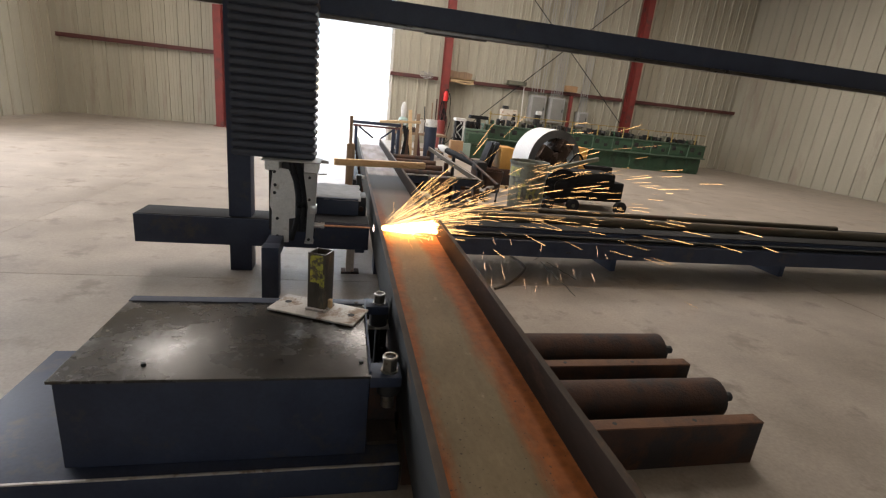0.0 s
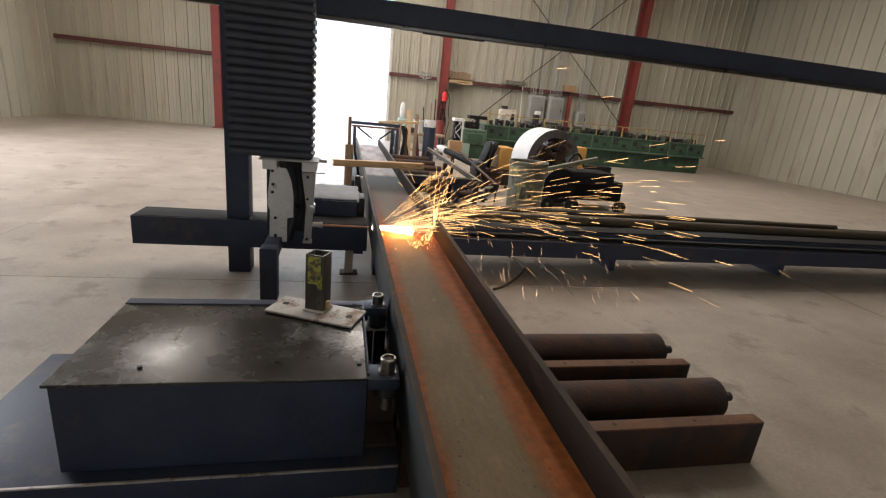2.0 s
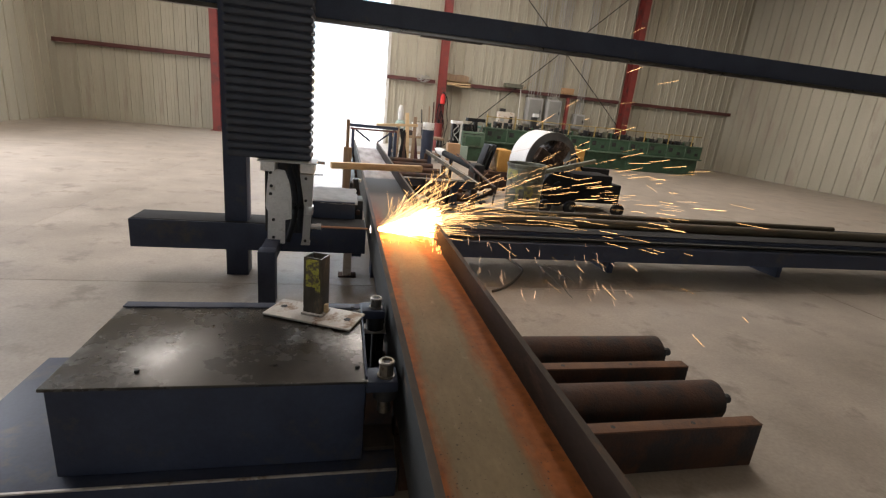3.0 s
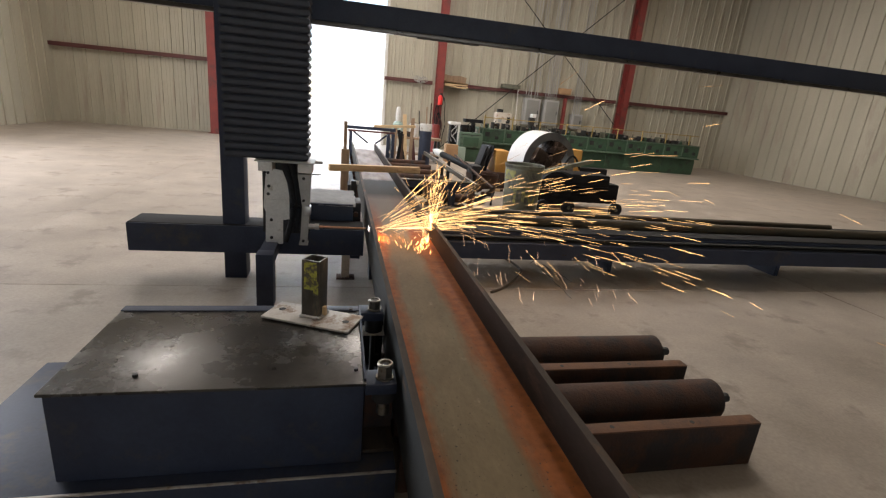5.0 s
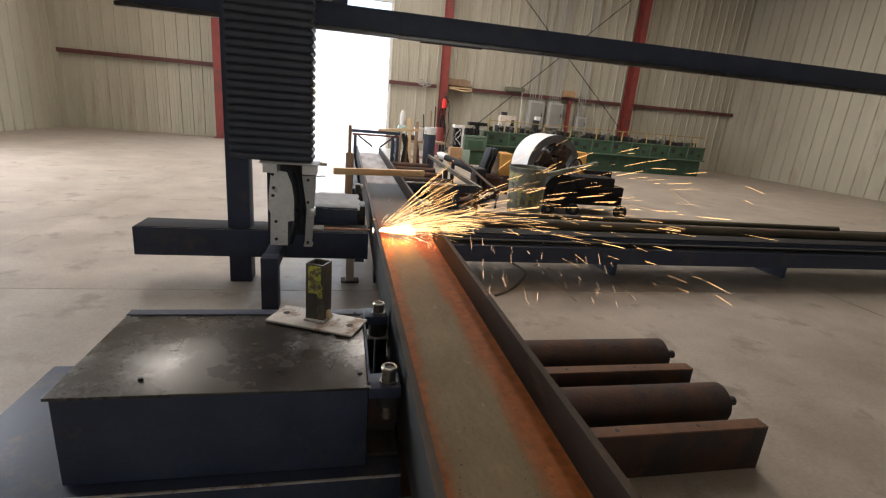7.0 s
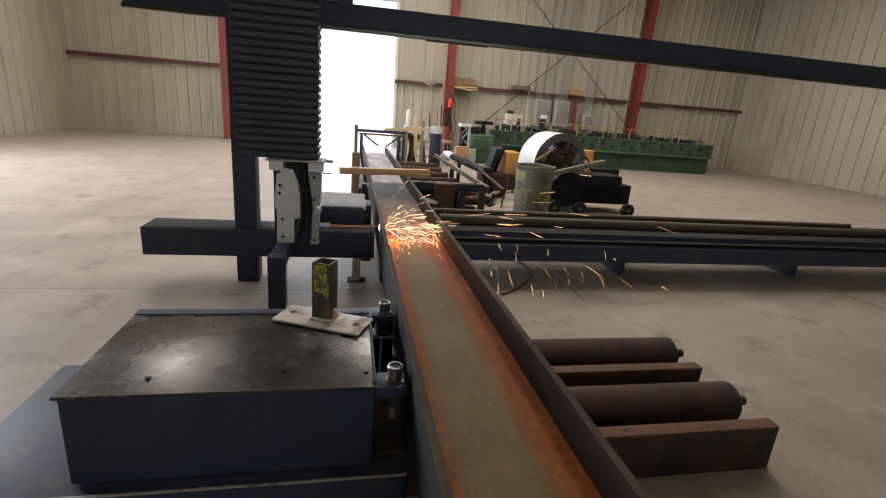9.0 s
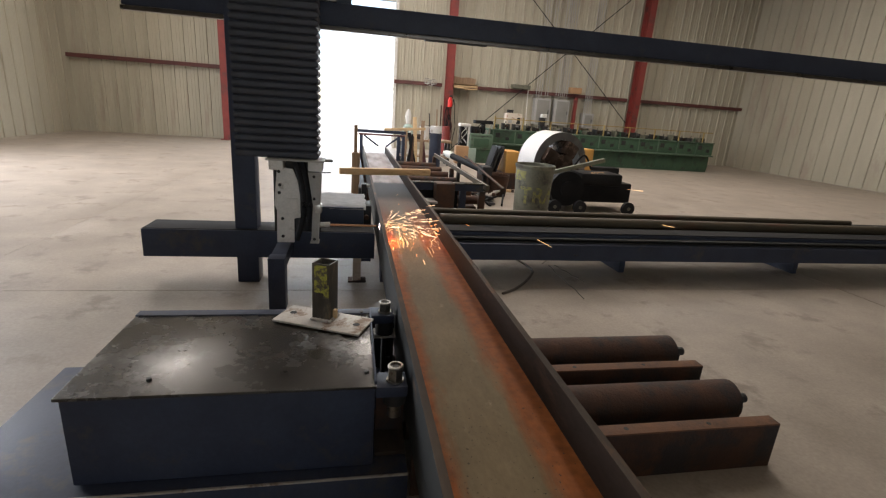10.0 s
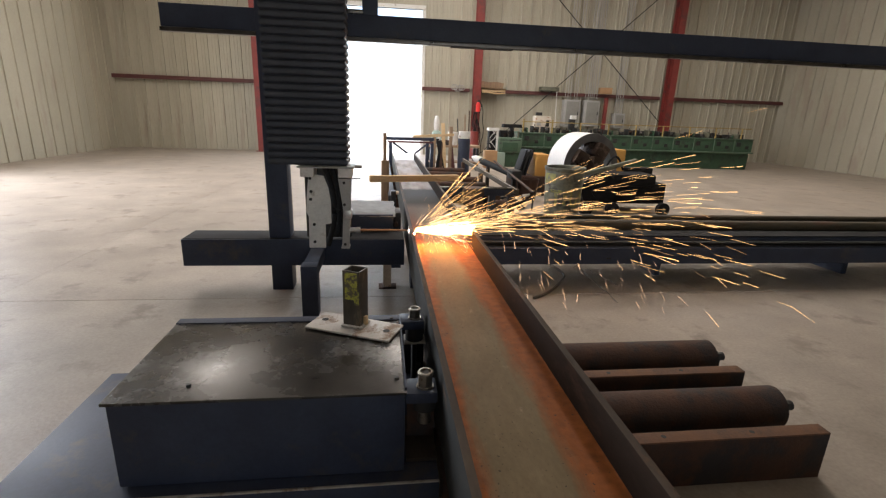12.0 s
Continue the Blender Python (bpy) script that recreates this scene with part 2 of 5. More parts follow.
def web_material():
    """Bare grey-green scale down the middle, rust orange along both flanges."""
    m = mat("rusty beam web", (0.146, 0.106, 0.054), (0.262, 0.193, 0.106), 3, 0.7, 0.0, 0.14, wear=(0.3, 0.22, 0.13), wear_amount=0.02, wear_scale=14, stretch=(1, 0.45, 1))
    n, l = m.node_tree.nodes, m.node_tree.links
    b = n["Principled BSDF"]
    base = b.inputs["Base Color"].links[0].from_socket
    b.inputs["Specular IOR Level"].default_value = 0.2
    tc = n.new("ShaderNodeTexCoord")
    sp = n.new("ShaderNodeSeparateXYZ")
    l.new(tc.outputs["Object"], sp.inputs[0])
    nz = n.new("ShaderNodeTexNoise")
    nz.inputs["Scale"].default_value, nz.inputs["Detail"].default_value = 9, 9
    nz.inputs["Roughness"].default_value = 0.75
    ms = n.new("ShaderNodeMapping")
    ms.inputs["Scale"].default_value = (1.6, 0.3, 1)
    l.new(tc.outputs["Object"], ms.inputs[0]), l.new(ms.outputs[0], nz.inputs["Vector"])
    a = n.new("ShaderNodeMath")
    a.operation = "ABSOLUTE"
    off = n.new("ShaderNodeMath")
    off.operation = "ADD"
    off.inputs[1].default_value = 0.03
    l.new(sp.outputs["X"], off.inputs[0]), l.new(off.outputs[0], a.inputs[0])
    s = n.new("ShaderNodeMath")
    s.operation = "MULTIPLY_ADD"
    s.inputs[1].default_value = 0.16
    l.new(nz.outputs["Fac"], s.inputs[0]), l.new(a.outputs[0], s.inputs[2])
    s2 = n.new("ShaderNodeMath")
    s2.operation = "MULTIPLY_ADD"
    s2.inputs[1].default_value = 0.012
    l.new(sp.outputs["Y"], s2.inputs[0]), l.new(s.outputs[0], s2.inputs[2])
    s3 = n.new("ShaderNodeMath")
    s3.operation = "ADD"
    s3.inputs[1].default_value = 0.042
    l.new(s2.outputs[0], s3.inputs[0])
    r = n.new("ShaderNodeMapRange")
    r.inputs["From Min"].default_value, r.inputs["From Max"].default_value = 0.19, 0.26
    l.new(s3.outputs[0], r.inputs["Value"])
    n2 = n.new("ShaderNodeTexNoise")
    n2.inputs["Scale"].default_value, n2.inputs["Detail"].default_value = 22, 6
    l.new(tc.outputs["Object"], n2.inputs["Vector"])
    cr = n.new("ShaderNodeValToRGB")
    cr.color_ramp.elements[0].position, cr.color_ramp.elements[1].position = 0.22, 0.8
    cr.color_ramp.elements[0].color, cr.color_ramp.elements[1].color = (0.165, 0.046, 0.009, 1), (0.33, 0.102, 0.02, 1)
    l.new(n2.outputs["Fac"], cr.inputs[0])
    mx = n.new("ShaderNodeMix")
    mx.data_type = "RGBA"
    l.new(r.outputs[0], mx.inputs["Factor"]), l.new(base, mx.inputs["A"]), l.new(cr.outputs[0], mx.inputs["B"])
    # the far stretch of the web is browner, as it left the mill
    fy = n.new("ShaderNodeMath")
    fy.operation = "MULTIPLY_ADD"
    fy.inputs[1].default_value = 0.5
    l.new(nz.outputs["Fac"], fy.inputs[0]), l.new(sp.outputs["Y"], fy.inputs[2])
    ry = n.new("ShaderNodeMapRange")
    ry.inputs["From Min"].default_value, ry.inputs["From Max"].default_value = -0.35, 0.95
    ry.inputs["To Max"].default_value = 0.88
    l.new(fy.outputs[0], ry.inputs["Value"])
    my = n.new("ShaderNodeMix")
    my.data_type = "RGBA"
    my.inputs["B"].default_value = (0.13, 0.092, 0.066, 1)
    l.new(ry.outputs[0], my.inputs["Factor"]), l.new(mx.outputs["Result"], my.inputs["A"])
    # beyond the lumber the scale is smoother; its paler colour paints the door's sheen
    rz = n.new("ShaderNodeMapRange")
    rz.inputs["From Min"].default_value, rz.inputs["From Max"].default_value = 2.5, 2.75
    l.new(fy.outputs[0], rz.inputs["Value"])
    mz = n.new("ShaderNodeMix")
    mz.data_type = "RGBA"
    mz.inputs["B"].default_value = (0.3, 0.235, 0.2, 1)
    blot = n.new("ShaderNodeTexNoise")
    blot.inputs["Scale"].default_value, blot.inputs["Detail"].default_value = 2.6, 8
    l.new(ms.outputs[0], blot.inputs["Vector"])
    br = n.new("ShaderNodeMapRange")
    br.inputs["From Min"].default_value, br.inputs["From Max"].default_value = 0.36, 0.58
    bf = n.new("ShaderNodeMath")
    bf.operation = "MULTIPLY"
    l.new(blot.outputs["Fac"], br.inputs["Value"]), l.new(br.outputs[0], bf.inputs[0]), l.new(rz.outputs[0], bf.inputs[1])
    # a dark band across the web before the lumber
    edge = n.new("ShaderNodeMath")
    edge.operation = "MULTIPLY_ADD"
    edge.inputs[1].default_value = 0.25
    l.new(nz.outputs["Fac"], edge.inputs[0]), l.new(sp.outputs["Y"], edge.inputs[2])
    band = []
    for lo, hi in ((0.98, 1.36), (2.52, 2.40)):
        q = n.new("ShaderNodeMapRange")
        q.inputs["From Min"].default_value, q.inputs["From Max"].default_value = lo, hi
        l.new(edge.outputs[0], q.inputs["Value"])
        band.append(q)
    bm_ = n.new("ShaderNodeMath")
    bm_.operation = "MULTIPLY"
    l.new(band[0].outputs[0], bm_.inputs[0]), l.new(band[1].outputs[0], bm_.inputs[1])
    md = n.new("ShaderNodeMix")
    md.data_type = "RGBA"
    md.inputs["B"].default_value = (0.032, 0.025, 0.018, 1)
    l.new(bm_.outputs[0], md.inputs["Factor"]), l.new(my.outputs["Result"], md.inputs["A"])
    l.new(bf.outputs[0], mz.inputs["Factor"]), l.new(md.outputs["Result"], mz.inputs["A"])
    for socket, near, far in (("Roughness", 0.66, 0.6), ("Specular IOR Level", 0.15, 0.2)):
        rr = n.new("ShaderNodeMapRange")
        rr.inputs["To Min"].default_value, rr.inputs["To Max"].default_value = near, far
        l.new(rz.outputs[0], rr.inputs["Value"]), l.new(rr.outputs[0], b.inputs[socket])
    # pits and specks
    pz = n.new("ShaderNodeTexNoise")
    pz.inputs["Scale"].default_value, pz.inputs["Detail"].default_value = 75, 2
    l.new(tc.outputs["Object"], pz.inputs["Vector"])
    pr = n.new("ShaderNodeMapRange")
    pr.inputs["From Min"].default_value, pr.inputs["From Max"].default_value = 0.66, 0.72
    pr.inputs["To Max"].default_value = 0.8
    l.new(pz.outputs["Fac"], pr.inputs["Value"])
    mp2 = n.new("ShaderNodeMix")
    mp2.data_type = "RGBA"
    mp2.inputs["B"].default_value = (0.045, 0.032, 0.022, 1)
    l.new(pr.outputs[0], mp2.inputs["Factor"]), l.new(mz.outputs["Result"], mp2.inputs["A"])
    l.new(mp2.outputs["Result"], b.inputs["Base Color"])
    return m


WEB = web_material()

# ---- mesh tools ----
HOME = {}


def box(bm, x0, x1, y0, y1, z0, z1, bevel=0.0, m=None):
    geo = bmesh.ops.create_cube(bm, size=1, matrix=Matrix.LocRotScale(((x0 + x1) / 2, (y0 + y1) / 2, (z0 + z1) / 2), None, (x1 - x0, y1 - y0, z1 - z0)))
    if bevel:
        es = {e for v in geo["verts"] for e in v.link_edges}
        vs = {v for v in bmesh.ops.bevel(bm, geom=list(es), offset=bevel, segments=2, affect="EDGES", profile=0.6)["verts"]} | {v for v in geo["verts"] if v.is_valid}
    else:
        vs = geo["verts"]
    if m is not None:
        bmesh.ops.transform(bm, matrix=m, verts=list(vs))
    return bm


def rod(bm, p, q, r, r2=None, seg=14, caps=True):
    p, q = Vector(p), Vector(q)
    m = Matrix.Translation((p + q) / 2) @ (q - p).to_track_quat("Z", "Y").to_matrix().to_4x4()
    bmesh.ops.create_cone(bm, cap_ends=caps, segments=seg, radius1=r, radius2=r if r2 is None else r2, depth=(q - p).length, matrix=m)
    return bm


def sweep(bm, pts, r, seg=8):
    pts = [Vector(p) for p in pts]
    rings = []
    for i, p in enumerate(pts):
        d = (pts[min(i + 1, len(pts) - 1)] - pts[max(i - 1, 0)]).normalized()
        q = d.to_track_quat("Z", "Y")
        rings.append([bm.verts.new(p + q @ Vector((r * math.cos(a), r * math.sin(a), 0))) for a in (2 * math.pi * k / seg for k in range(seg))])
    for a, b in zip(rings, rings[1:]):
        for k in range(seg):
            bm.faces.new((a[k], a[(k + 1) % seg], b[(k + 1) % seg], b[k]))
    bm.faces.new(rings[0][::-1]), bm.faces.new(rings[-1])
    return bm


def lathe(bm, profile, centre, seg=36, m=None):
    rings = []
    for r, z in profile:
        rings.append([bm.verts.new(Vector(centre) + Vector((r * math.cos(2 * math.pi * k / seg), r * math.sin(2 * math.pi * k / seg), z))) for k in range(seg)])
    for a, b in zip(rings, rings[1:]):
        for k in range(seg):
            bm.faces.new((a[k], a[(k + 1) % seg], b[(k + 1) % seg], b[k]))
    if m is not None:
        bmesh.ops.transform(bm, matrix=m, verts=[v for ring in rings for v in ring])
    return bm


def prism(bm, outline, axis, a, b):
    """An outline in the two other axes, drawn out along an axis from a to b."""
    def at(p, v):
        return {"x": (v, p[0], p[1]), "y": (p[0], v, p[1]), "z": (p[0], p[1], v)}[axis]
    lo, hi = [bm.verts.new(at(p, a)) for p in outline], [bm.verts.new(at(p, b)) for p in outline]
    n = len(outline)
    fs = [bm.faces.new((lo[i], lo[(i + 1) % n], hi[(i + 1) % n], hi[i])) for i in range(n)] + [bm.faces.new(lo[::-1]), bm.faces.new(hi)]
    bmesh.ops.recalc_face_normals(bm, faces=fs)
    return bm


def mesh_of(name, bm, material):
    me = bpy.data.meshes.new(name)
    bmesh.ops.recalc_face_normals(bm, faces=bm.faces)
    bm.to_mesh(me)
    bm.free()
    for mt in (material if isinstance(material, (list, tuple)) else [material]):
        me.materials.append(mt)
    me.polygons.foreach_set("use_smooth", [True] * len(me.polygons))
    me.set_sharp_from_angle(angle=radians(32))
    return me


def part(name, bm, material, parent=None, label="", at=None):
    """Links a bmesh, drawn in world metres, as one mesh under a thing or a part; at: its own origin."""
    home = HOME.get(parent.name, Vector()) if parent else Vector()
    origin = Vector(at) if at is not None else home
    bmesh.ops.translate(bm, vec=-origin, verts=bm.verts)
    ob = new(name, mesh_of(name, bm, material))
    ob.parent = parent
    ob.location = origin - home
    HOME[ob.name] = origin
    if label:
        ob["label"] = label
    return ob


def thing(name, at, label, category, group="", kind=""):
    ob = new(name)
    ob.empty_display_size = 0.1
    ob.location = at
    HOME[ob.name] = Vector(at)
    return tagged(ob, label, category, group, kind)


def single(name, bm, material, at, label, category, group="", kind=""):
    return tagged(part(name, bm, material, None, "", at), label, category, group, kind)


def B():
    return bmesh.new()


# ---- the building ----
NY = 18.2      # inner face of the far wall
DOOR = (-2.25, 1.43, 5.0)


def building():
    g = B()
    box(g, -400, 400, -400, 1500, -0.6, -0.03)
    single("ground", g, GRAVEL, (0, 30, -0.03), "pale gravel yard outside the open door", "ground", kind="structure")
    fl = B()
    for x0, x1, y0, y1 in ((-9, -3.0, -9, 3.76), (-9, -3.0, 3.766, NY + 0.3), (-3.0, 5.0, -9, 3.76), (-3.0, 5.0, 3.766, NY + 0.3), (5.006, 16, -9, 3.76), (5.006, 16, 3.766, NY + 0.3)):
        box(fl, x0, x1 - 0.004, y0, y1, -0.2, 0)
    single("floor", fl, CONCRETE, (0, 0, 0), "worn stained concrete workshop floor with saw joints", "floor", kind="structure")
    cr = B()
    for a, b in (((2.06, 4.46), (2.02, 3.54)), ((2.13, 4.46), (2.23, 3.96)), ((2.0, 4.5), (2.9, 5.6))):
        pts = [(a[0] + (b[0] - a[0]) * k / 8 + 0.012 * math.sin(k * 2.3), a[1] + (b[1] - a[1]) * k / 8, 0.0005) for k in range(9)]
        sweep(cr, pts, 0.004, 4)
    single("floor_crack", cr, DARK, (2.1, 4.2, 0), "thin dark cracks in the concrete floor", "crack", kind="structure")
    wn_ = thing("wall_north", (0, NY, 0), "cream ribbed metal wall with an open truck door", "wall", kind="structure")
    b = B()
    for x0, x1, z0, z1 in ((-9.2, DOOR[0], 0, CEIL), (DOOR[1], 16.2, 0, CEIL), (DOOR[0], DOOR[1], DOOR[2], CEIL)):
        box(b, x0, x1, NY + 0.06, NY + 0.2, z0, z1)
    part("wall_core", b, WALLM, wn_)
    pitch, width = 0.36, 1.08

    def sheet(z0, z1):
        s = B()
        prof = []
        for k in range(3):
            u = k * pitch
            prof += [(u, 0.0), (u + 0.1, 0.0), (u + 0.106, -0.008), (u + 0.124, -0.008), (u + 0.13, 0), (u + 0.2, 0), (u + 0.206, -0.008), (u + 0.224, -0.008), (u + 0.23, 0), (u + 0.29, 0.0), (u + 0.300, -0.05), (u + 0.344, -0.05), (u + 0.354, 0.0)]
        prof.append((width, 0.0))
        prism(s, prof + [(width, 0.012), (0, 0.012)], "z", z0, z1)
        return mesh_of("wall_sheet", s, WALLM)
    full, over = sheet(0, CEIL), sheet(DOOR[2], CEIL)
    x = DOOR[1] + 0.02
    while x < 15.6:
        o = new("wall_sheet", full)
        o.parent, o.location = wn_, (x, 0.045, 0)
        x += width + 0.002
    x = DOOR[0] - width - 0.02
    while x > -9.2:
        o = new("wall_sheet", full)
        o.parent, o.location = wn_, (x, 0.045, 0)
        x -= width + 0.002
    for k in range(3):
        o = new("wall_sheet", over)
        o.parent, o.location = wn_, (DOOR[0] + 0.2 + k * 1.09, 0.045, 0)
    for nm, x0, x1, y0, y1 in (("wall_west", -9.2, -9.0, -9, NY + 0.2), ("wall_east", 16.0, 16.2, -9, NY + 0.2)):
        w = B()
        # the west opening is unseen, added for its fill lamp
        if nm == "wall_west":
            box(w, x0, x1, y0, 5.8, 0, CEIL), box(w, x0, x1, 10.2, y1, 0, CEIL), box(w, x0, x1, 5.8, 10.2, 4.5, CEIL)
        else:
            box(w, x0, x1, y0, y1, 0, CEIL)
        for k in range(60):
            y = -8.8 + k * 0.45
            if nm == "wall_west" and 5.6 < y < 10.2:
                continue
            xi = x1 if nm == "wall_west" else x0
            box(w, min(xi, xi + (0.035 if nm == "wall_west" else -0.035)), max(xi, xi + (0.035 if nm == "wall_west" else -0.035)), y, y + 0.06, 0, CEIL)
        single(nm, w, WALLM, ((x0 + x1) / 2, 4, 0), "cream ribbed metal side wall", "wall", kind="structure")
    w = B()
    # south wall behind the camera, with an opening added for the fill lamp
    for x0, x1, z0, z1 in ((-9.2, -1.2, 0, CEIL), (3.2, 16.2, 0, CEIL), (-1.2, 3.2, 4.6, CEIL)):
        box(w, x0, x1, -9.2, -9.0, z0, z1)
    single("wall_south", w, WALLM, (0, -9, 0), "unseen cream metal wall with an added opening for light", "wall", kind="structure")
    c = B()
    xs = sorted({-9.2, 16.2} | {v for sx, _ in ADDED_SKYLIGHTS for v in (sx - 0.55, sx + 0.55)})
    ys = sorted({-9.2, NY + 0.2} | {v for _, sy in ADDED_SKYLIGHTS for v in (sy - 2.05, sy + 2.05)})
    for x0, x1 in zip(xs, xs[1:]):
        for y0, y1 in zip(ys, ys[1:]):
            if not any(abs((x0 + x1) / 2 - sx) < 0.5 and abs((y0 + y1) / 2 - sy) < 2.0 for sx, sy in ADDED_SKYLIGHTS):
                box(c, x0, x1, y0, y1, CEIL, CEIL + 0.15)
    # opaque sheets added above the roof lamps to keep the sun out
    for sx, sy in ADDED_SKYLIGHTS:
        single("skylight", box(B(), sx - 0.56, sx + 0.56, sy - 2.06, sy + 2.06, CEIL + 0.15, CEIL + 0.16), WHITE, (sx, sy, CEIL + 0.15), "opaque white sheet over an unseen, added roof opening", "skylight", "skylights", "structure")
    single("ceiling", c, ROOFM, (0, 4, CEIL), "unseen pale roof lining with added openings for light", "ceiling", kind="structure")
    # red steel frame against the far wall
    for x0, x1 in ((-9.0, DOOR[0] - 0.12), (DOOR[1] + 0.02, 3.2), (3.62, 10.7), (11.1, 16)):
        gb = B()
        prism(gb, [(NY - 0.14, 2.31), (NY + 0.0, 2.31), (NY + 0.0, 2.37), (NY - 0.12, 2.37), (NY - 0.12, 2.43), (NY - 0.14, 2.43)], "x", x0, x1)
        single("girt", gb, DARKRED, ((x0 + x1) / 2, NY, 2.3), "dull red steel girt along the metal wall", "girt", "wall girts", "structure")
    for cx in (3.42, 10.9, -4.2):
        col = thing("column", (cx, NY - 0.35, 0), "red primed steel building column on the wall", "column", "red columns", "structure")
        for nm, x0, x1, y0, y1 in (("flange", cx - 0.12, cx + 0.12, NY - 0.56, NY - 0.545), ("flange", cx - 0.12, cx + 0.12, NY - 0.16, NY - 0.145), ("web", cx - 0.008, cx + 0.008, NY - 0.545, NY - 0.16)):
            part(nm, box(B(), x0, x1, y0, y1, 0.02, CEIL - 0.01), RED, col)
        part("base_plate", box(B(), cx - 0.2, cx + 0.2, NY - 0.6, NY - 0.1, 0, 0.02), RED, col)
    for p, q in (((4.7, NY - 0.2, 6.98), (10.75, NY - 0.2, 1.5)), ((3.6, NY - 0.22, 0.02), (10.75, NY - 0.22, 6.47))):
        single("brace_rod", rod(B(), p, q, 0.016, seg=8), DARK, p, "thin dark steel cross brace rod", "brace", "wind bracing", "structure")
    fr = B()
    box(fr, DOOR[1], DOOR[1] + 0.1, NY - 0.03, NY + 0.2, 0, DOOR[2])
    box(fr, DOOR[0] - 0.1, DOOR[0], NY - 0.03, NY + 0.2, 0, DOOR[2])
    box(fr, DOOR[0] - 0.1, DOOR[1] + 0.1, NY - 0.03, NY + 0.2, DOOR[2], DOOR[2] + 0.12)
    single("trim", fr, WHITE, (-0.4, NY, 0), "pale metal trim round the open truck door", "trim", kind="structure")


building()


# ---- the steel beam being cut ----
BX0, BX1, BZ0, BZ1 = 0.238, 0.782, 0.26, 0.575


def steel_beam():
    y0, y1 = -2.2, 11.45
    t = thing("steel_beam", (0.51, 4.6, BZ0), "long wide-flange steel beam lying on its side with a rusty web", "steel beam")
    ft = 0.029

    def flange(x0, x1, nm, lab, mt):
        f = B()
        geo = box(f, x0, x1, y0, y1, BZ0, BZ1 - 0.003, 0.004)
        part(nm, geo, mt, t, lab)
    flange(BX0, BX0 + ft, "flange", "blue-grey mill scale flange", MILL)
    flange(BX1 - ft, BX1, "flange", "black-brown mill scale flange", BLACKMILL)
    for x0 in (BX0 + 0.001, BX1 - ft + 0.001):
        part("flange_edge", box(B(), x0, x0 + ft - 0.002, y0 + 0.004, y1 - 0.004, BZ1 - 0.0035, BZ1, 0.001), EDGE, t, "burnished pale flange edge")
    w = B()
    zt = 0.424
    prof = [(BX0 + ft - 0.001, 0.398), (BX1 - ft + 0.001, 0.398), (BX1 - ft + 0.001, zt + 0.005), (BX1 - ft - 0.004, zt + 0.002), (BX1 - ft - 0.010, zt), (BX0 + ft + 0.022, zt), (BX0 + ft + 0.006, zt + 0.010), (BX0 + ft - 0.001, zt + 0.026)]
    prism(w, prof, "y", y0 + 0.002, y1 - 0.002)
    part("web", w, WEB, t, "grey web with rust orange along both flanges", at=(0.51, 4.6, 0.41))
    # the kerf already cut in the flange, below the torch
    k = B()
    box(k, BX0 - 0.0015, BX0 + 0.0005, 3.796, 3.803, 0.40, 0.47)
    part("kerf", k, DARK, t, "dark narrow flame-cut kerf")
    single("lumber_strip", box(B(), 0, 1.30, 0, 0.089, BZ1 + 0.001, BZ1 + 0.088, 0.010, Matrix.Translation((-0.155, 6.49, 0)) @ Matrix.Rotation(radians(11.8), 4, "Z")), WOOD, (0.5, 6.65, BZ1), "pale raw lumber post lying across the steel beam", "lumber")


steel_beam()


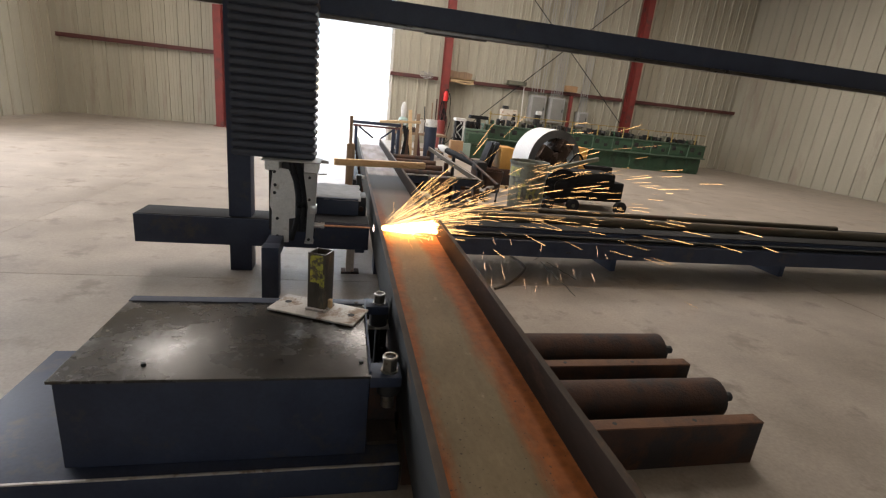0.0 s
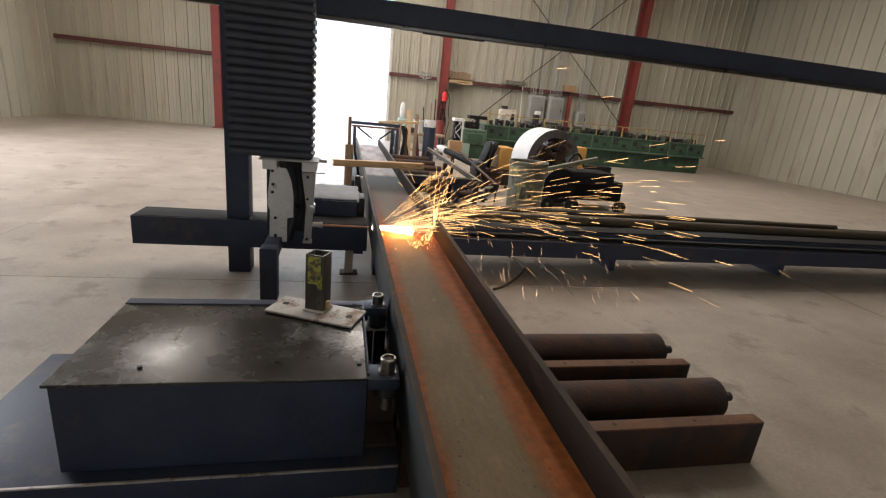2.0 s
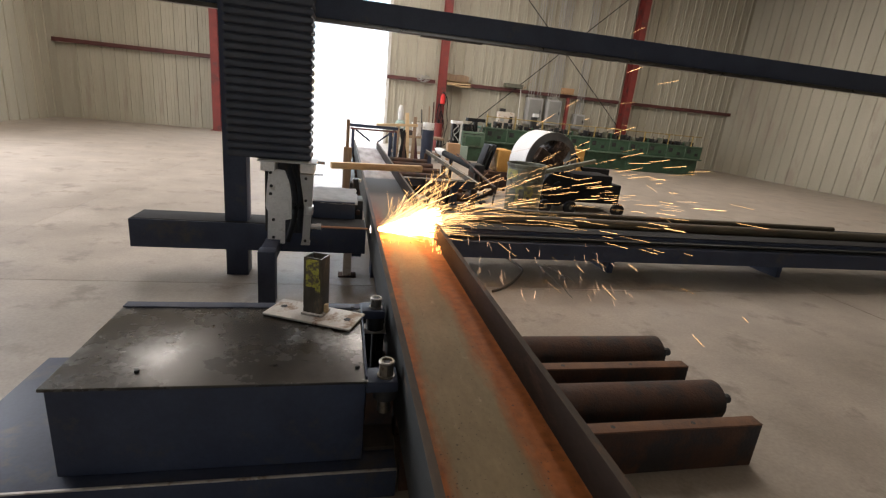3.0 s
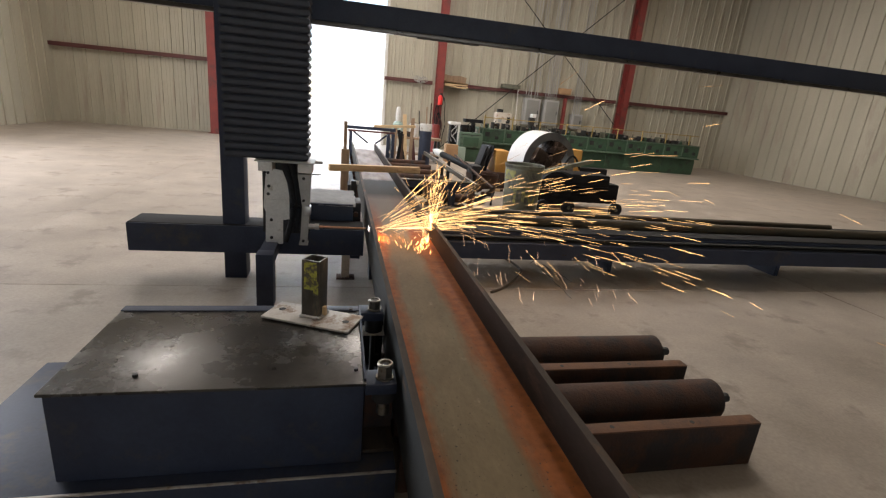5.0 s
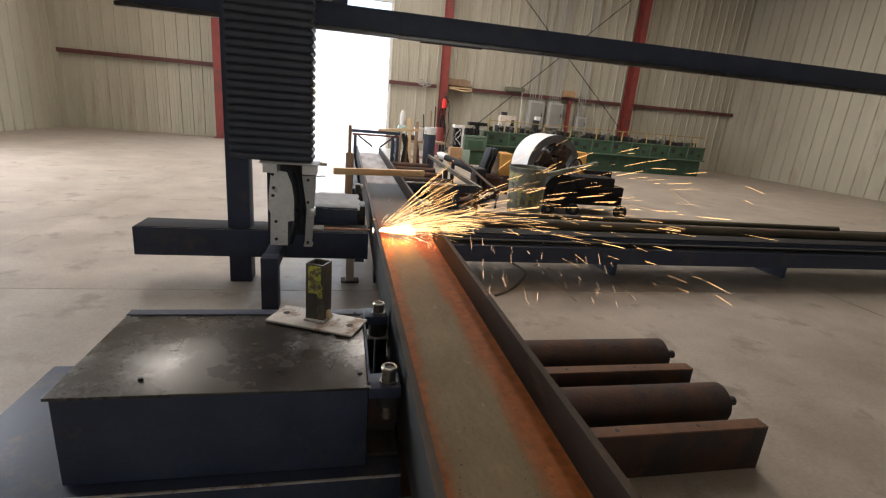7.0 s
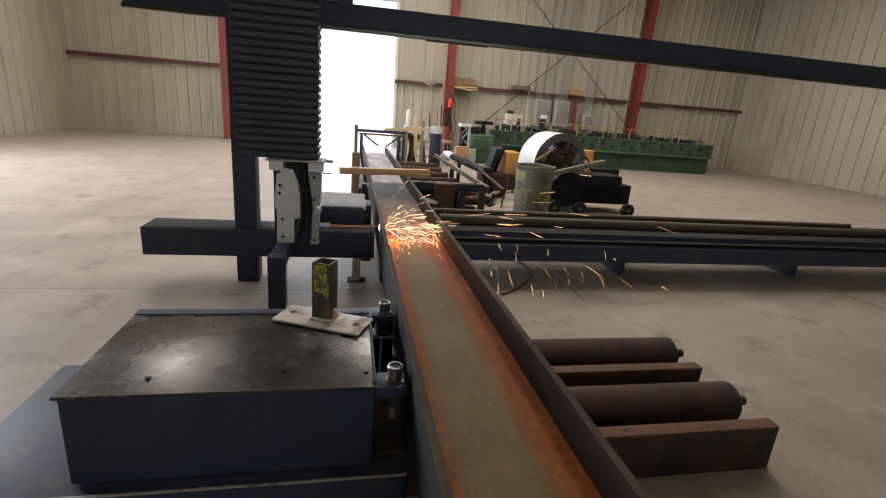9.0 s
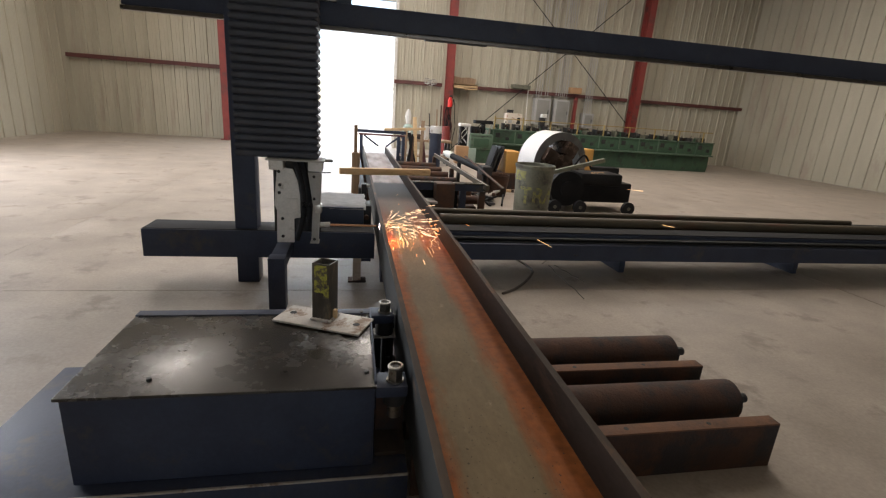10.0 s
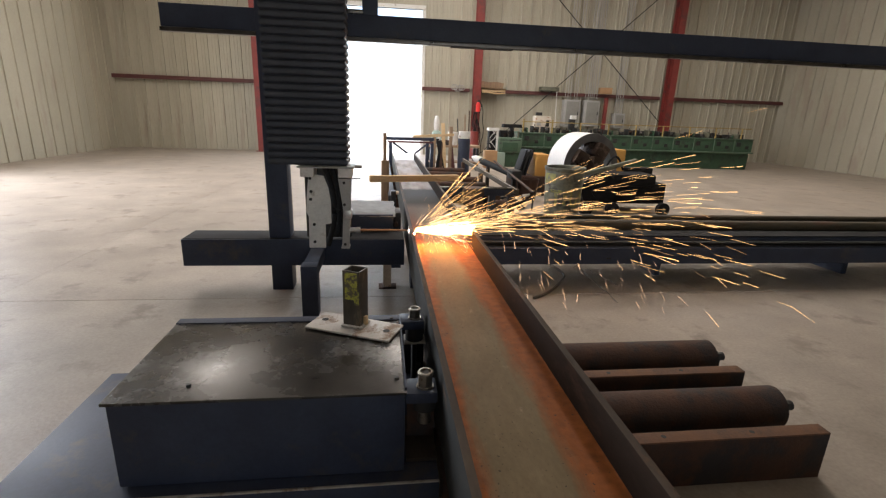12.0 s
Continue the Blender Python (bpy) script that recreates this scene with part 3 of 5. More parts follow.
# ---- the machine's cross frame ----
def frame_parts():
    # left lower beam: a closed hollow box section under the torch
    t = thing("cutting_machine_frame", (0.6, 4.05, 0), "dark blue painted steel frame of the beam cutting machine", "machine frame")
    b = B()
    box(b, -1.6, 0.20, 3.90, 4.20, 0.235, 0.46, 0.005)
    part("lower_beam", b, BLUE, t)
    # black plate added to darken the lit top of the beam
    part("top_pad", box(B(), -1.59, 0.195, 3.91, 4.195, 0.46, 0.465, 0.001), BLACK, t, "black plate added to darken the beam top")
    part("beam_tab", box(B(), 0.09, 0.17, 3.90, 3.96, 0.21, 0.235), BLUE, t)
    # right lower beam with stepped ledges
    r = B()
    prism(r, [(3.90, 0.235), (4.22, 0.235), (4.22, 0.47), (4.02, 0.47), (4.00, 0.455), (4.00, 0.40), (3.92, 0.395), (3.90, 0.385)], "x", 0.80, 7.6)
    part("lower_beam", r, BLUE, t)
    # thin black strips added so that the lit ledge tops read dark
    part("ledge_cover", box(B(), 0.81, 7.6, 4.006, 4.215, 0.47, 0.476, 0.001), BLACK, t, "black strip added to darken the ledge top")
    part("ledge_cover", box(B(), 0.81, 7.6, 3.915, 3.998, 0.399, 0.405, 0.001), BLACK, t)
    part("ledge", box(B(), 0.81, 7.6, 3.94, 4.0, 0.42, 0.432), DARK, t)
    for x0 in (2.02, 2.045):
        part("bolt", rod(B(), (x0 + 0.03, 3.905, 0.29), (x0 + 0.03, 3.892, 0.29), 0.008, seg=6), DARK, t)
    part("under_link", box(B(), 0.26, 0.80, 3.95, 4.15, 0.0, 0.235), BLUE, t)
    part("leg", box(B(), -0.58, -0.462, 3.36, 3.48, 0.0, 0.40, 0.004), BLUE, t)
    part("leg_arm", box(B(), -0.575, -0.467, 3.48, 3.90, 0.30, 0.395, 0.004), BLUE, t)
    for x0 in (-0.67, 7.3):
        if x0 > 0:
            part("leg", box(B(), x0, x0 + 0.13, 3.9, 4.03, 0.0, 0.235, 0.004), BLUE, t)
        part("post", box(B(), x0 - 0.25, x0 - 0.08, 3.95, 4.12, 0.0, 2.7, 0.006), BLUE, t)
    # upper gantry beam, a channel with a bright lower lip
    part("gantry_beam", box(B(), -1.6, 7.6, 4.0, 4.16, 2.055, 2.215, 0.006), BLUE, t)
    part("gantry_rail", box(B(), -1.6, 7.6, 3.975, 4.03, 2.02, 2.05, 0.004), SLIDE, t, "greasy polished guide rail")
    part("gantry_shim", box(B(), 0.55, 1.05, 3.965, 4.02, 2.012, 2.02), DARK, t)
    part("hanger", box(B(), -0.14, -0.02, 4.05, 4.15, 2.215, 3.2, 0.004), BLUE, t)
    part("hanger_bracket", box(B(), -0.32, -0.13, 3.98, 4.1, 2.215, 2.245, 0.004), BLUE_TOP, t)
    # steel foot post under the lower beam
    p = thing("foot_post", (0.06, 4.0, 0), "rust-stained pale square steel leg on a foot plate", "support leg")
    part("post", box(B(), 0.02, 0.09, 3.96, 4.03, 0.012, 0.236, 0.004), CREAM, p)
    part("foot_plate", box(B(), -0.02, 0.135, 3.94, 4.06, 0.0, 0.012, 0.003), RUST, p, "rusty brown foot plate")
    # two long pipes lying behind the right beam
    single("steel_pipe", rod(B(), (0.83, 4.34, 0.505), (6.6, 4.34, 0.50), 0.05, seg=24), PIPE, (2.5, 4.34, 0.45), "long brown rusty steel pipe lying along the machine frame", "pipe", "pipes")
    single("steel_pipe", rod(B(), (0.83, 4.78, 0.485), (6.2, 4.80, 0.48), 0.034, seg=24), PIPE, (2.5, 4.79, 0.45), "long thin brown steel pipe lying along the machine frame", "pipe", "pipes")
    for x0 in (2.75, 4.9):
        single("pipe_cradle", box(B(), x0, x0 + 0.06, 4.24, 4.86, 0.0, 0.40, 0.003), BLUE, (x0, 4.5, 0), "dark blue steel cradle under the pipes", "cradle", "pipe cradles")
    part("pipe_shelf", box(B(), 0.81, 7.6, 4.222, 4.88, 0.40, 0.451, 0.003), BLACK, t, "greasy black shelf under the pipes")
    # drive housing behind the torch
    h = thing("drive_housing", (-0.09, 4.55, 0.0), "dark blue drive housing with a pale sheet cover", "housing")
    part("body", box(B(), -0.34, 0.11, 4.202, 4.86, 0.27, 0.612, 0.006), BLUE, h)
    for lx in (-0.33, 0.04):
        part("leg", box(B(), lx, lx + 0.06, 4.79, 4.85, 0.0, 0.27, 0.003), BLUE, h)
    cv, wr = B(), random.Random(7)
    nx, ny = 16, 12
    grid = [[cv.verts.new((-0.36 + 0.49 * i / nx + 0.004 * wr.gauss(0, 1), 4.20 + 0.67 * j / ny + 0.004 * wr.gauss(0, 1), 0.617 + 0.003 * math.sin(i * 1.1 + j * 0.7) + 0.003 * wr.random() - (0.02 if j == 0 else 0.0))) for i in range(nx + 1)] for j in range(ny + 1)]
    low = [[cv.verts.new(v.co - Vector((0, 0, 0.004))) for v in row] for row in grid]
    for sheet_, flip in ((grid, 1), (low, -1)):
        for j in range(ny):
            for i in range(nx):
                cv.faces.new((sheet_[j][i], sheet_[j][i + 1], sheet_[j + 1][i + 1], sheet_[j + 1][i])[::flip])
    rim_ = [(0, i) for i in range(nx)] + [(j, nx) for j in range(ny)] + [(ny, nx - i) for i in range(nx)] + [(ny - j, 0) for j in range(ny)]
    for (j, i), (j2, i2) in zip(rim_, rim_[1:] + rim_[:1]):
        cv.faces.new((grid[j][i], low[j][i], low[j2][i2], grid[j2][i2]))
    part("cover", cv, COVER, h, "dusty wrinkled grey sheet cover")
    part("side_block", box(B(), 0.115, 0.185, 4.35, 4.62, 0.36, 0.60, 0.006), DARK, h)
    part("shaft", rod(B(), (0.14, 4.34, 0.50), (0.14, 4.30, 0.50), 0.022, seg=14), RUST, h)
    part("clamp_block", box(B(), 0.105, 0.16, 5.1, 5.22, 0.40, 0.68, 0.006), DARK, h)
    part("clamp_screw", rod(B(), (0.10, 5.15, 0.66), (0.19, 5.15, 0.66), 0.02, seg=10), BRIGHT, h)


frame_parts()


# ---- the torch head ----
TORCH_Y = 3.8
TORCH_Z = [(0, 0.464), (2.5, 0.482), (6, 0.515), (9.5, 0.545), (12, 0.570)]
ZREF = 0.545


def torch_head():
    t = thing("torch_head", (-0.4, 3.78, ZREF), "white and grey cutting torch carriage with a copper nozzle", "cutting torch")
    d = ZREF - 0.572
    pl = [(-0.546, 1.03), (-0.50, 1.03), (-0.434, 1.02), (-0.40, 0.93), (-0.384, 0.82), (-0.384, 0.65), (-0.43, 0.64), (-0.432, 0.45), (-0.56, 0.45), (-0.555, 0.70), (-0.57, 0.74), (-0.565, 0.85)]
    part("side_plate", prism(B(), [(x, z + d) for x, z in pl], "y", 3.70, 3.712), WHITE, t, "white painted side plate with bolt holes")
    for x, z in ((-0.535, 1.0), (-0.53, 0.90), (-0.535, 0.84), (-0.515, 0.64), (-0.515, 0.50)):
        part("bolt", rod(B(), (x, 3.701, z + d), (x, 3.692, z + d), 0.012, seg=10), DARK, t)
    part("fold_plate", prism(B(), [(x, z + d) for x, z in ((-0.545, 0.80), (-0.40, 0.80), (-0.395, 0.66), (-0.545, 0.66))], "y", 3.69, 3.70), WHITE, t)
    s = B()
    prism(s, [(x, z + d) for x, z in ((-0.325, 1.0), (-0.225, 1.0), (-0.235, 0.75), (-0.252, 0.455), (-0.305, 0.455), (-0.29, 0.75))], "y", 3.70, 3.78)
    part("torch_arm", s, GREY, t, "grey steel torch arm")
    for z in (0.97, 0.80, 0.48):
        part("bolt", rod(B(), (-0.28, 3.701, z + d), (-0.28, 3.692, z + d), 0.011, seg=10), DARK, t)
    part("arm_cap", box(B(), -0.275, -0.225, 3.69, 3.78, 0.69 + d, 0.755 + d, 0.005), BRIGHT, t)
    part("arm_foot", box(B(), -0.312, -0.245, 3.69, 3.79, 0.445 + d, 0.458 + d, 0.002), BRIGHT, t)
    part("top_block", box(B(), -0.60, -0.50, 3.66, 3.84, 1.015 + d, 1.085 + d, 0.005), WHITE, t)
    part("top_block", box(B(), -0.32, -0.215, 3.66, 3.84, 1.015 + d, 1.085 + d, 0.005), WHITE, t)
    part("top_plate", box(B(), -0.62, -0.20, 3.64, 3.92, 1.085 + d, 1.095 + d), GREY, t)
    part("guide_pin", rod(B(), (-0.2, 3.76, 1.09 + d), (-0.145, 3.76, 1.09 + d), 0.012, seg=8), BRIGHT, t)
    part("guide_wire", rod(B(), (-0.22, 3.72, 1.0 + d), (-0.155, 3.72, 1.004 + d), 0.004, seg=6), DARK, t)
    sw = [(-0.42 + 0.06 * math.sin(u * 3.1), 3.735, 1.08 + d - u * 0.62) for u in (k / 14 for k in range(15))]
    part("hose", sweep(B(), sw, 0.022, 10), RUBBER, t, "black rubber gas hose")
    sw = [(-0.37 + 0.05 * math.sin(u * 2.6), 3.76, 1.08 + d - u * 0.55) for u in (k / 14 for k in range(15))]
    part("hose", sweep(B(), sw, 0.018, 10), RUBBER, t)
    part("back_plate", box(B(), -0.60, -0.24, 3.86, 3.89, 0.50 + d, 1.085 + d, 0.004), DARK, t)
    part("crosshead", box(B(), -0.50, -0.25, 3.78, 3.86, 0.515 + d, 0.62 + d, 0.005), DARK, t)
    part("collar", rod(B(), (-0.245, TORCH_Y, ZREF), (-0.175, TORCH_Y, ZREF), 0.022, seg=14), BRIGHT, t)
    part("collar_nut", rod(B(), (-0.195, TORCH_Y, ZREF), (-0.165, TORCH_Y, ZREF), 0.026, seg=6), BRIGHT, t)
    part("nozzle", rod(B(), (-0.175, TORCH_Y, ZREF), (0.205, TORCH_Y, ZREF), 0.010, 0.007, seg=12), COPPER, t, "long slim copper nozzle")
    part("nozzle_tip", rod(B(), (0.205, TORCH_Y, ZREF), (0.222, TORCH_Y, ZREF), 0.008, 0.005, seg=12), DARK, t)
    st = B()
    bmesh.ops.create_icosphere(st, subdivisions=2, radius=0.004, matrix=Matrix.Translation((0.230, TORCH_Y - 0.008, ZREF)))
    for a in range(8):
        u = a * math.pi / 4 + 0.2
        ln = 0.032 if a % 2 == 0 else 0.014
        rod(st, (0.230, TORCH_Y - 0.008, ZREF), (0.230 + 0.3 * ln * math.cos(u), TORCH_Y - 0.008, ZREF + ln * math.sin(u)), 0.0022, 0.0004, seg=6)
    # hidden molten bead; extra glow added to light the web for the sparks
    pool = B()
    bmesh.ops.create_icosphere(pool, subdivisions=2, radius=1, matrix=Matrix.Translation((0.273, TORCH_Y, ZREF - 0.034)) @ Matrix.Diagonal((0.005, 0.008, 0.012, 1)))
    part("molten_pool", pool, POOL, t, "orange molten metal inside the flange, glow raised to light the web")
    part("cutting_point", st, STAR, t, "white-hot point where the jet meets the flange")
    return t


TORCH = torch_head()


def bellows():
    t = thing("bellows", (-0.5, 3.85, 1.07), "black pleated cloth bellows above the torch carriage", "bellows")
    me = None
    pleats, n, p = [], 34, 0.054
    for k in range(n):
        if me is None:
            b = B()
            x0, x1, y0, y1, q = -0.34, 0.255, -0.14, 0.14, 0.02
            rings = []
            for dz, ins in ((0, q), (p * 0.22, 0.004), (p * 0.5, 0), (p * 0.78, 0.004), (p * 1.0, q), (p * 1.12, q + 0.004)):
                rings.append([b.verts.new(v) for v in ((x0 + ins, y0 + ins, dz), (x1 - ins, y0 + ins, dz), (x1 - ins, y1 - ins, dz), (x0 + ins, y1 - ins, dz))])
            for a, c in zip(rings, rings[1:]):
                for i in range(4):
                    b.faces.new((a[i], a[(i + 1) % 4], c[(i + 1) % 4], c[i]))
            b.faces.new(rings[0][::-1]), b.faces.new(rings[-1])
            me = mesh_of("pleat", b, BELLOWS)
        o = new("pleat", me)
        o.parent = t
        o.location = (0, 0, k * p)
        pleats.append(o)
    return pleats, p


PLEATS, PLEAT = bellows()


# ---- roller table and side clamp in the foreground ----
def near_machine():
    t = thing("guide_cabinet", (-0.35, 1.9, 0), "dark blue steel cabinet with a worn greasy top sheet", "cabinet")
    part("body", box(B(), -0.95, 0.10, 1.56, 2.24, 0.136, 0.488, 0.006), BLUE, t)
    part("top_sheet", box(B(), -0.96, 0.106, 1.545, 2.25, 0.488, 0.50, 0.003), BLUE_TOP, t, "worn bare patches on the top sheet")
    part("top_strip", box(B(), -0.96, 0.098, 2.19, 2.245, 0.50, 0.505, 0.001), BLUE, t)
    part("side_lip", box(B(), 0.098, 0.106, 1.56, 2.24, 0.50, 0.512, 0.001), BLUE, t)
    for x, y in ((0.07, 1.64), (0.06, 2.20), (-0.7, 1.64)):
        part("screw", rod(B(), (x, y, 0.499), (x, y, 0.51), 0.009, seg=8), DARK, t)
    b = thing("base_rail", (-0.35, 1.8, 0), "dark blue base rail with a bright worn edge", "rail")
    part("rail", box(B(), -1.4, 0.235, 1.50, 2.4, 0.0, 0.13, 0.004), BLUE, b)
    part("worn_edge", box(B(), -1.4, 0.235, 1.498, 1.508, 0.127, 0.1335, 0.001), PLATE, b, "bright scuffed steel edge")
    part("inner_plate", box(B(), 0.11, 0.236, 1.615, 1.9, 0.13, 0.15, 0.002), EDGE, b)
    part("plate_lip", box(B(), 0.11, 0.236, 1.611, 1.615, 0.145, 0.151), EDGE, b, "worn plate lip")
    # black plate added in place of the deep shade in this gap
    part("inner_guard", box(B(), 0.107, 0.236, 2.30, 2.312, 0.13, 0.44, 0.002), BLACK, b, "black plate added to darken the gap behind the rollers")
    part("rust_plate", box(B(), 0.118, 0.236, 1.75, 1.765, 0.15, 0.36, 0.002), RUST, b, "rust brown backing plate")
    # side rollers on clamp arms
    for y, tall in ((1.60, 0.555), (2.235, 0.545)):
        c = thing("side_roller", (0.178, y, 0.13), "dark side guide roller with a bright hex nut on top", "guide roller", "side guide rollers")
        x = 0.178
        part("arm", box(B(), 0.102, 0.222, y - 0.05, y + 0.06, 0.446, 0.49, 0.004), BLUE, c)
        part("roller", rod(B(), (x, y, 0.375 if y > 2 else 0.40), (x, y, 0.446), 0.046, seg=28), DARK, c)
        part("washer", rod(B(), (x, y, 0.49), (x, y, 0.497), 0.034, seg=24), NUT, c)
        nb = rod(B(), (x, y, 0.497), (x, y, tall - 0.012), 0.030, seg=6)
        part("hex_nut", nb, NUT, c, "bright steel hex nut")
        lathe_b = lathe(B(), [(0.012, 0), (0.030, 0), (0.031, 0.008), (0.028, 0.013), (0.021, 0.013), (0.019, 0.004), (0.012, 0.004)], (x, y, tall - 0.012), 24)
        part("ring", lathe_b, NUT, c)
        part("bolt_end", rod(B(), (x, y, tall - 0.02), (x, y, tall - 0.004), 0.0125, seg=14), DARK, c)
        part("shaft", rod(B(), (x, y, 0.35 if y > 2 else 0.335), (x, y, 0.43), 0.026, seg=20), NUT, c)
        if y > 2:
            part("stem", rod(B(), (x, y, 0.13 if y > 2 else 0.315), (x, y, 0.35), 0.014, seg=14), DARK, c)
        if y > 2:
            part("lower_washer", box(B(), 0.125, 0.233, y - 0.055, y + 0.05, 0.368, 0.374, 0.001), PLATE, c)
    # base plate with a welded square tube
    p = thing("tube_stand", (-0.12, 2.11, 0.5), "square steel tube with yellow paint welded on a drilled plate", "tube stand")
    turn = Matrix.Translation((-0.118, 2.105, 0)) @ Matrix.Rotation(radians(-24), 4, "Z")
    plate = B()
    w, h = 0.215, 0.092
    box(plate, -w, w, -h, h, 0.5055, 0.5155, 0.002, turn)
    part("base_plate", plate, PLATE, p, "pale scaled steel plate")
    for u in (-0.165, 0.165):
        q = turn @ Vector((u, 0.012 if u < 0 else 0.0, 0.5156))
        part("hole", rod(B(), q, q + Vector((0, 0, 0.0006)), 0.016, seg=18), DARK, p, "dark drilled bolt hole")
    tt = Matrix.Translation((-0.113, 2.125, 0)) @ Matrix.Rotation(radians(-24), 4, "Z")
    s, th, z0, z1 = 0.0435, 0.006, 0.5155, 0.795
    tb = B()
    for x0, x1, y0, y1 in ((-s, s, -s, -s + th), (-s, s, s - th, s), (-s, -s + th, -s + th, s - th), (s - th, s, -s + th, s - th)):
        box(tb, x0, x1, y0, y1, z0, z1, 0.0012, tt)
    part("tube", tb, TUBE, p)
    rim = B()
    for x0, x1, y0, y1 in ((-s, s, -s, -s + th), (-s, s, s - th, s), (-s, -s + th, -s + th, s - th), (s - th, s, -s + th, s - th)):
        box(rim, x0 + 0.001, x1 - 0.001, y0 + 0.001, y1 - 0.001, z1 - 0.0005, z1 + 0.0008, 0, tt)
    part("cut_rim", rim, NUT, p, "bright saw-cut rim")
    part("paint", box(B(), -s + 0.012, s - 0.012, -s - 0.0014, -s, 0.655, 0.788, 0, tt), YELLOW_PAINT, p, "flaking yellow paint patch")
    part("paint", box(B(), s * 0.35, s - 0.004, -s - 0.0014, -s, 0.63, 0.70, 0, tt), YELLOW_PAINT, p)
    wb = B()
    for a in range(22):
        u = -s + 2 * s * a / 21
        bmesh.ops.create_icosphere(wb, subdivisions=1, radius=0.008 + 0.003 * random.random(), matrix=tt @ Matrix.Translation((u, -s - 0.003, 0.519)))
        bmesh.ops.create_icosphere(wb, subdivisions=1, radius=0.008 + 0.003 * random.random(), matrix=tt @ Matrix.Translation((s + 0.003, u, 0.519)))
    part("weld_bead", wb, BRIGHT, p, "lumpy weld bead")
    part("tack", box(B(), s, s + 0.016, -0.012, 0.012, 0.52, 0.565, 0.004, tt), PALE_WOOD, p, "pale chip at the foot of the tube")
    # conveyor rollers under the beam
    for y in (2.33, 1.83, 0.9):
        r = thing("conveyor_roller", (0.9, y, 0.0), "dark brown rusty conveyor roller under the beam", "conveyor roller", "conveyor rollers")
        part("roller", rod(B(), (0.25, y, 0.157), (1.95, y, 0.157), 0.101, seg=32), RUST, r)
        part("axle", rod(B(), (0.16, y, 0.157), (2.05, y, 0.157), 0.025, seg=12), DARK, r)
        for x in (0.2, 1.98):
            part("bearing_stand", box(B(), x - 0.02, x + 0.02, y - 0.05, y + 0.05, 0.0 if x > 1 else 0.13, 0.2, 0.004), DARK, r)
    for y in (2.07, 1.56):
        k = thing("cross_angle", (0.9, y, 0.0), "rusty orange-brown cross angle with bolt holes", "angle iron", "cross angles")
        # the top leg is lighter and more orange than the front leg
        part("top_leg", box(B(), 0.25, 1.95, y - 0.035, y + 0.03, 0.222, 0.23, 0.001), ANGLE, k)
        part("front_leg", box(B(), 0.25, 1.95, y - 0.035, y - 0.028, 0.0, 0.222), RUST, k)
        for x in (1.19, 1.6):
            part("bolt_hole", rod(B(), (x, y, 0.2295), (x, y, 0.2306), 0.011, seg=14), DARK, k)


near_machine()


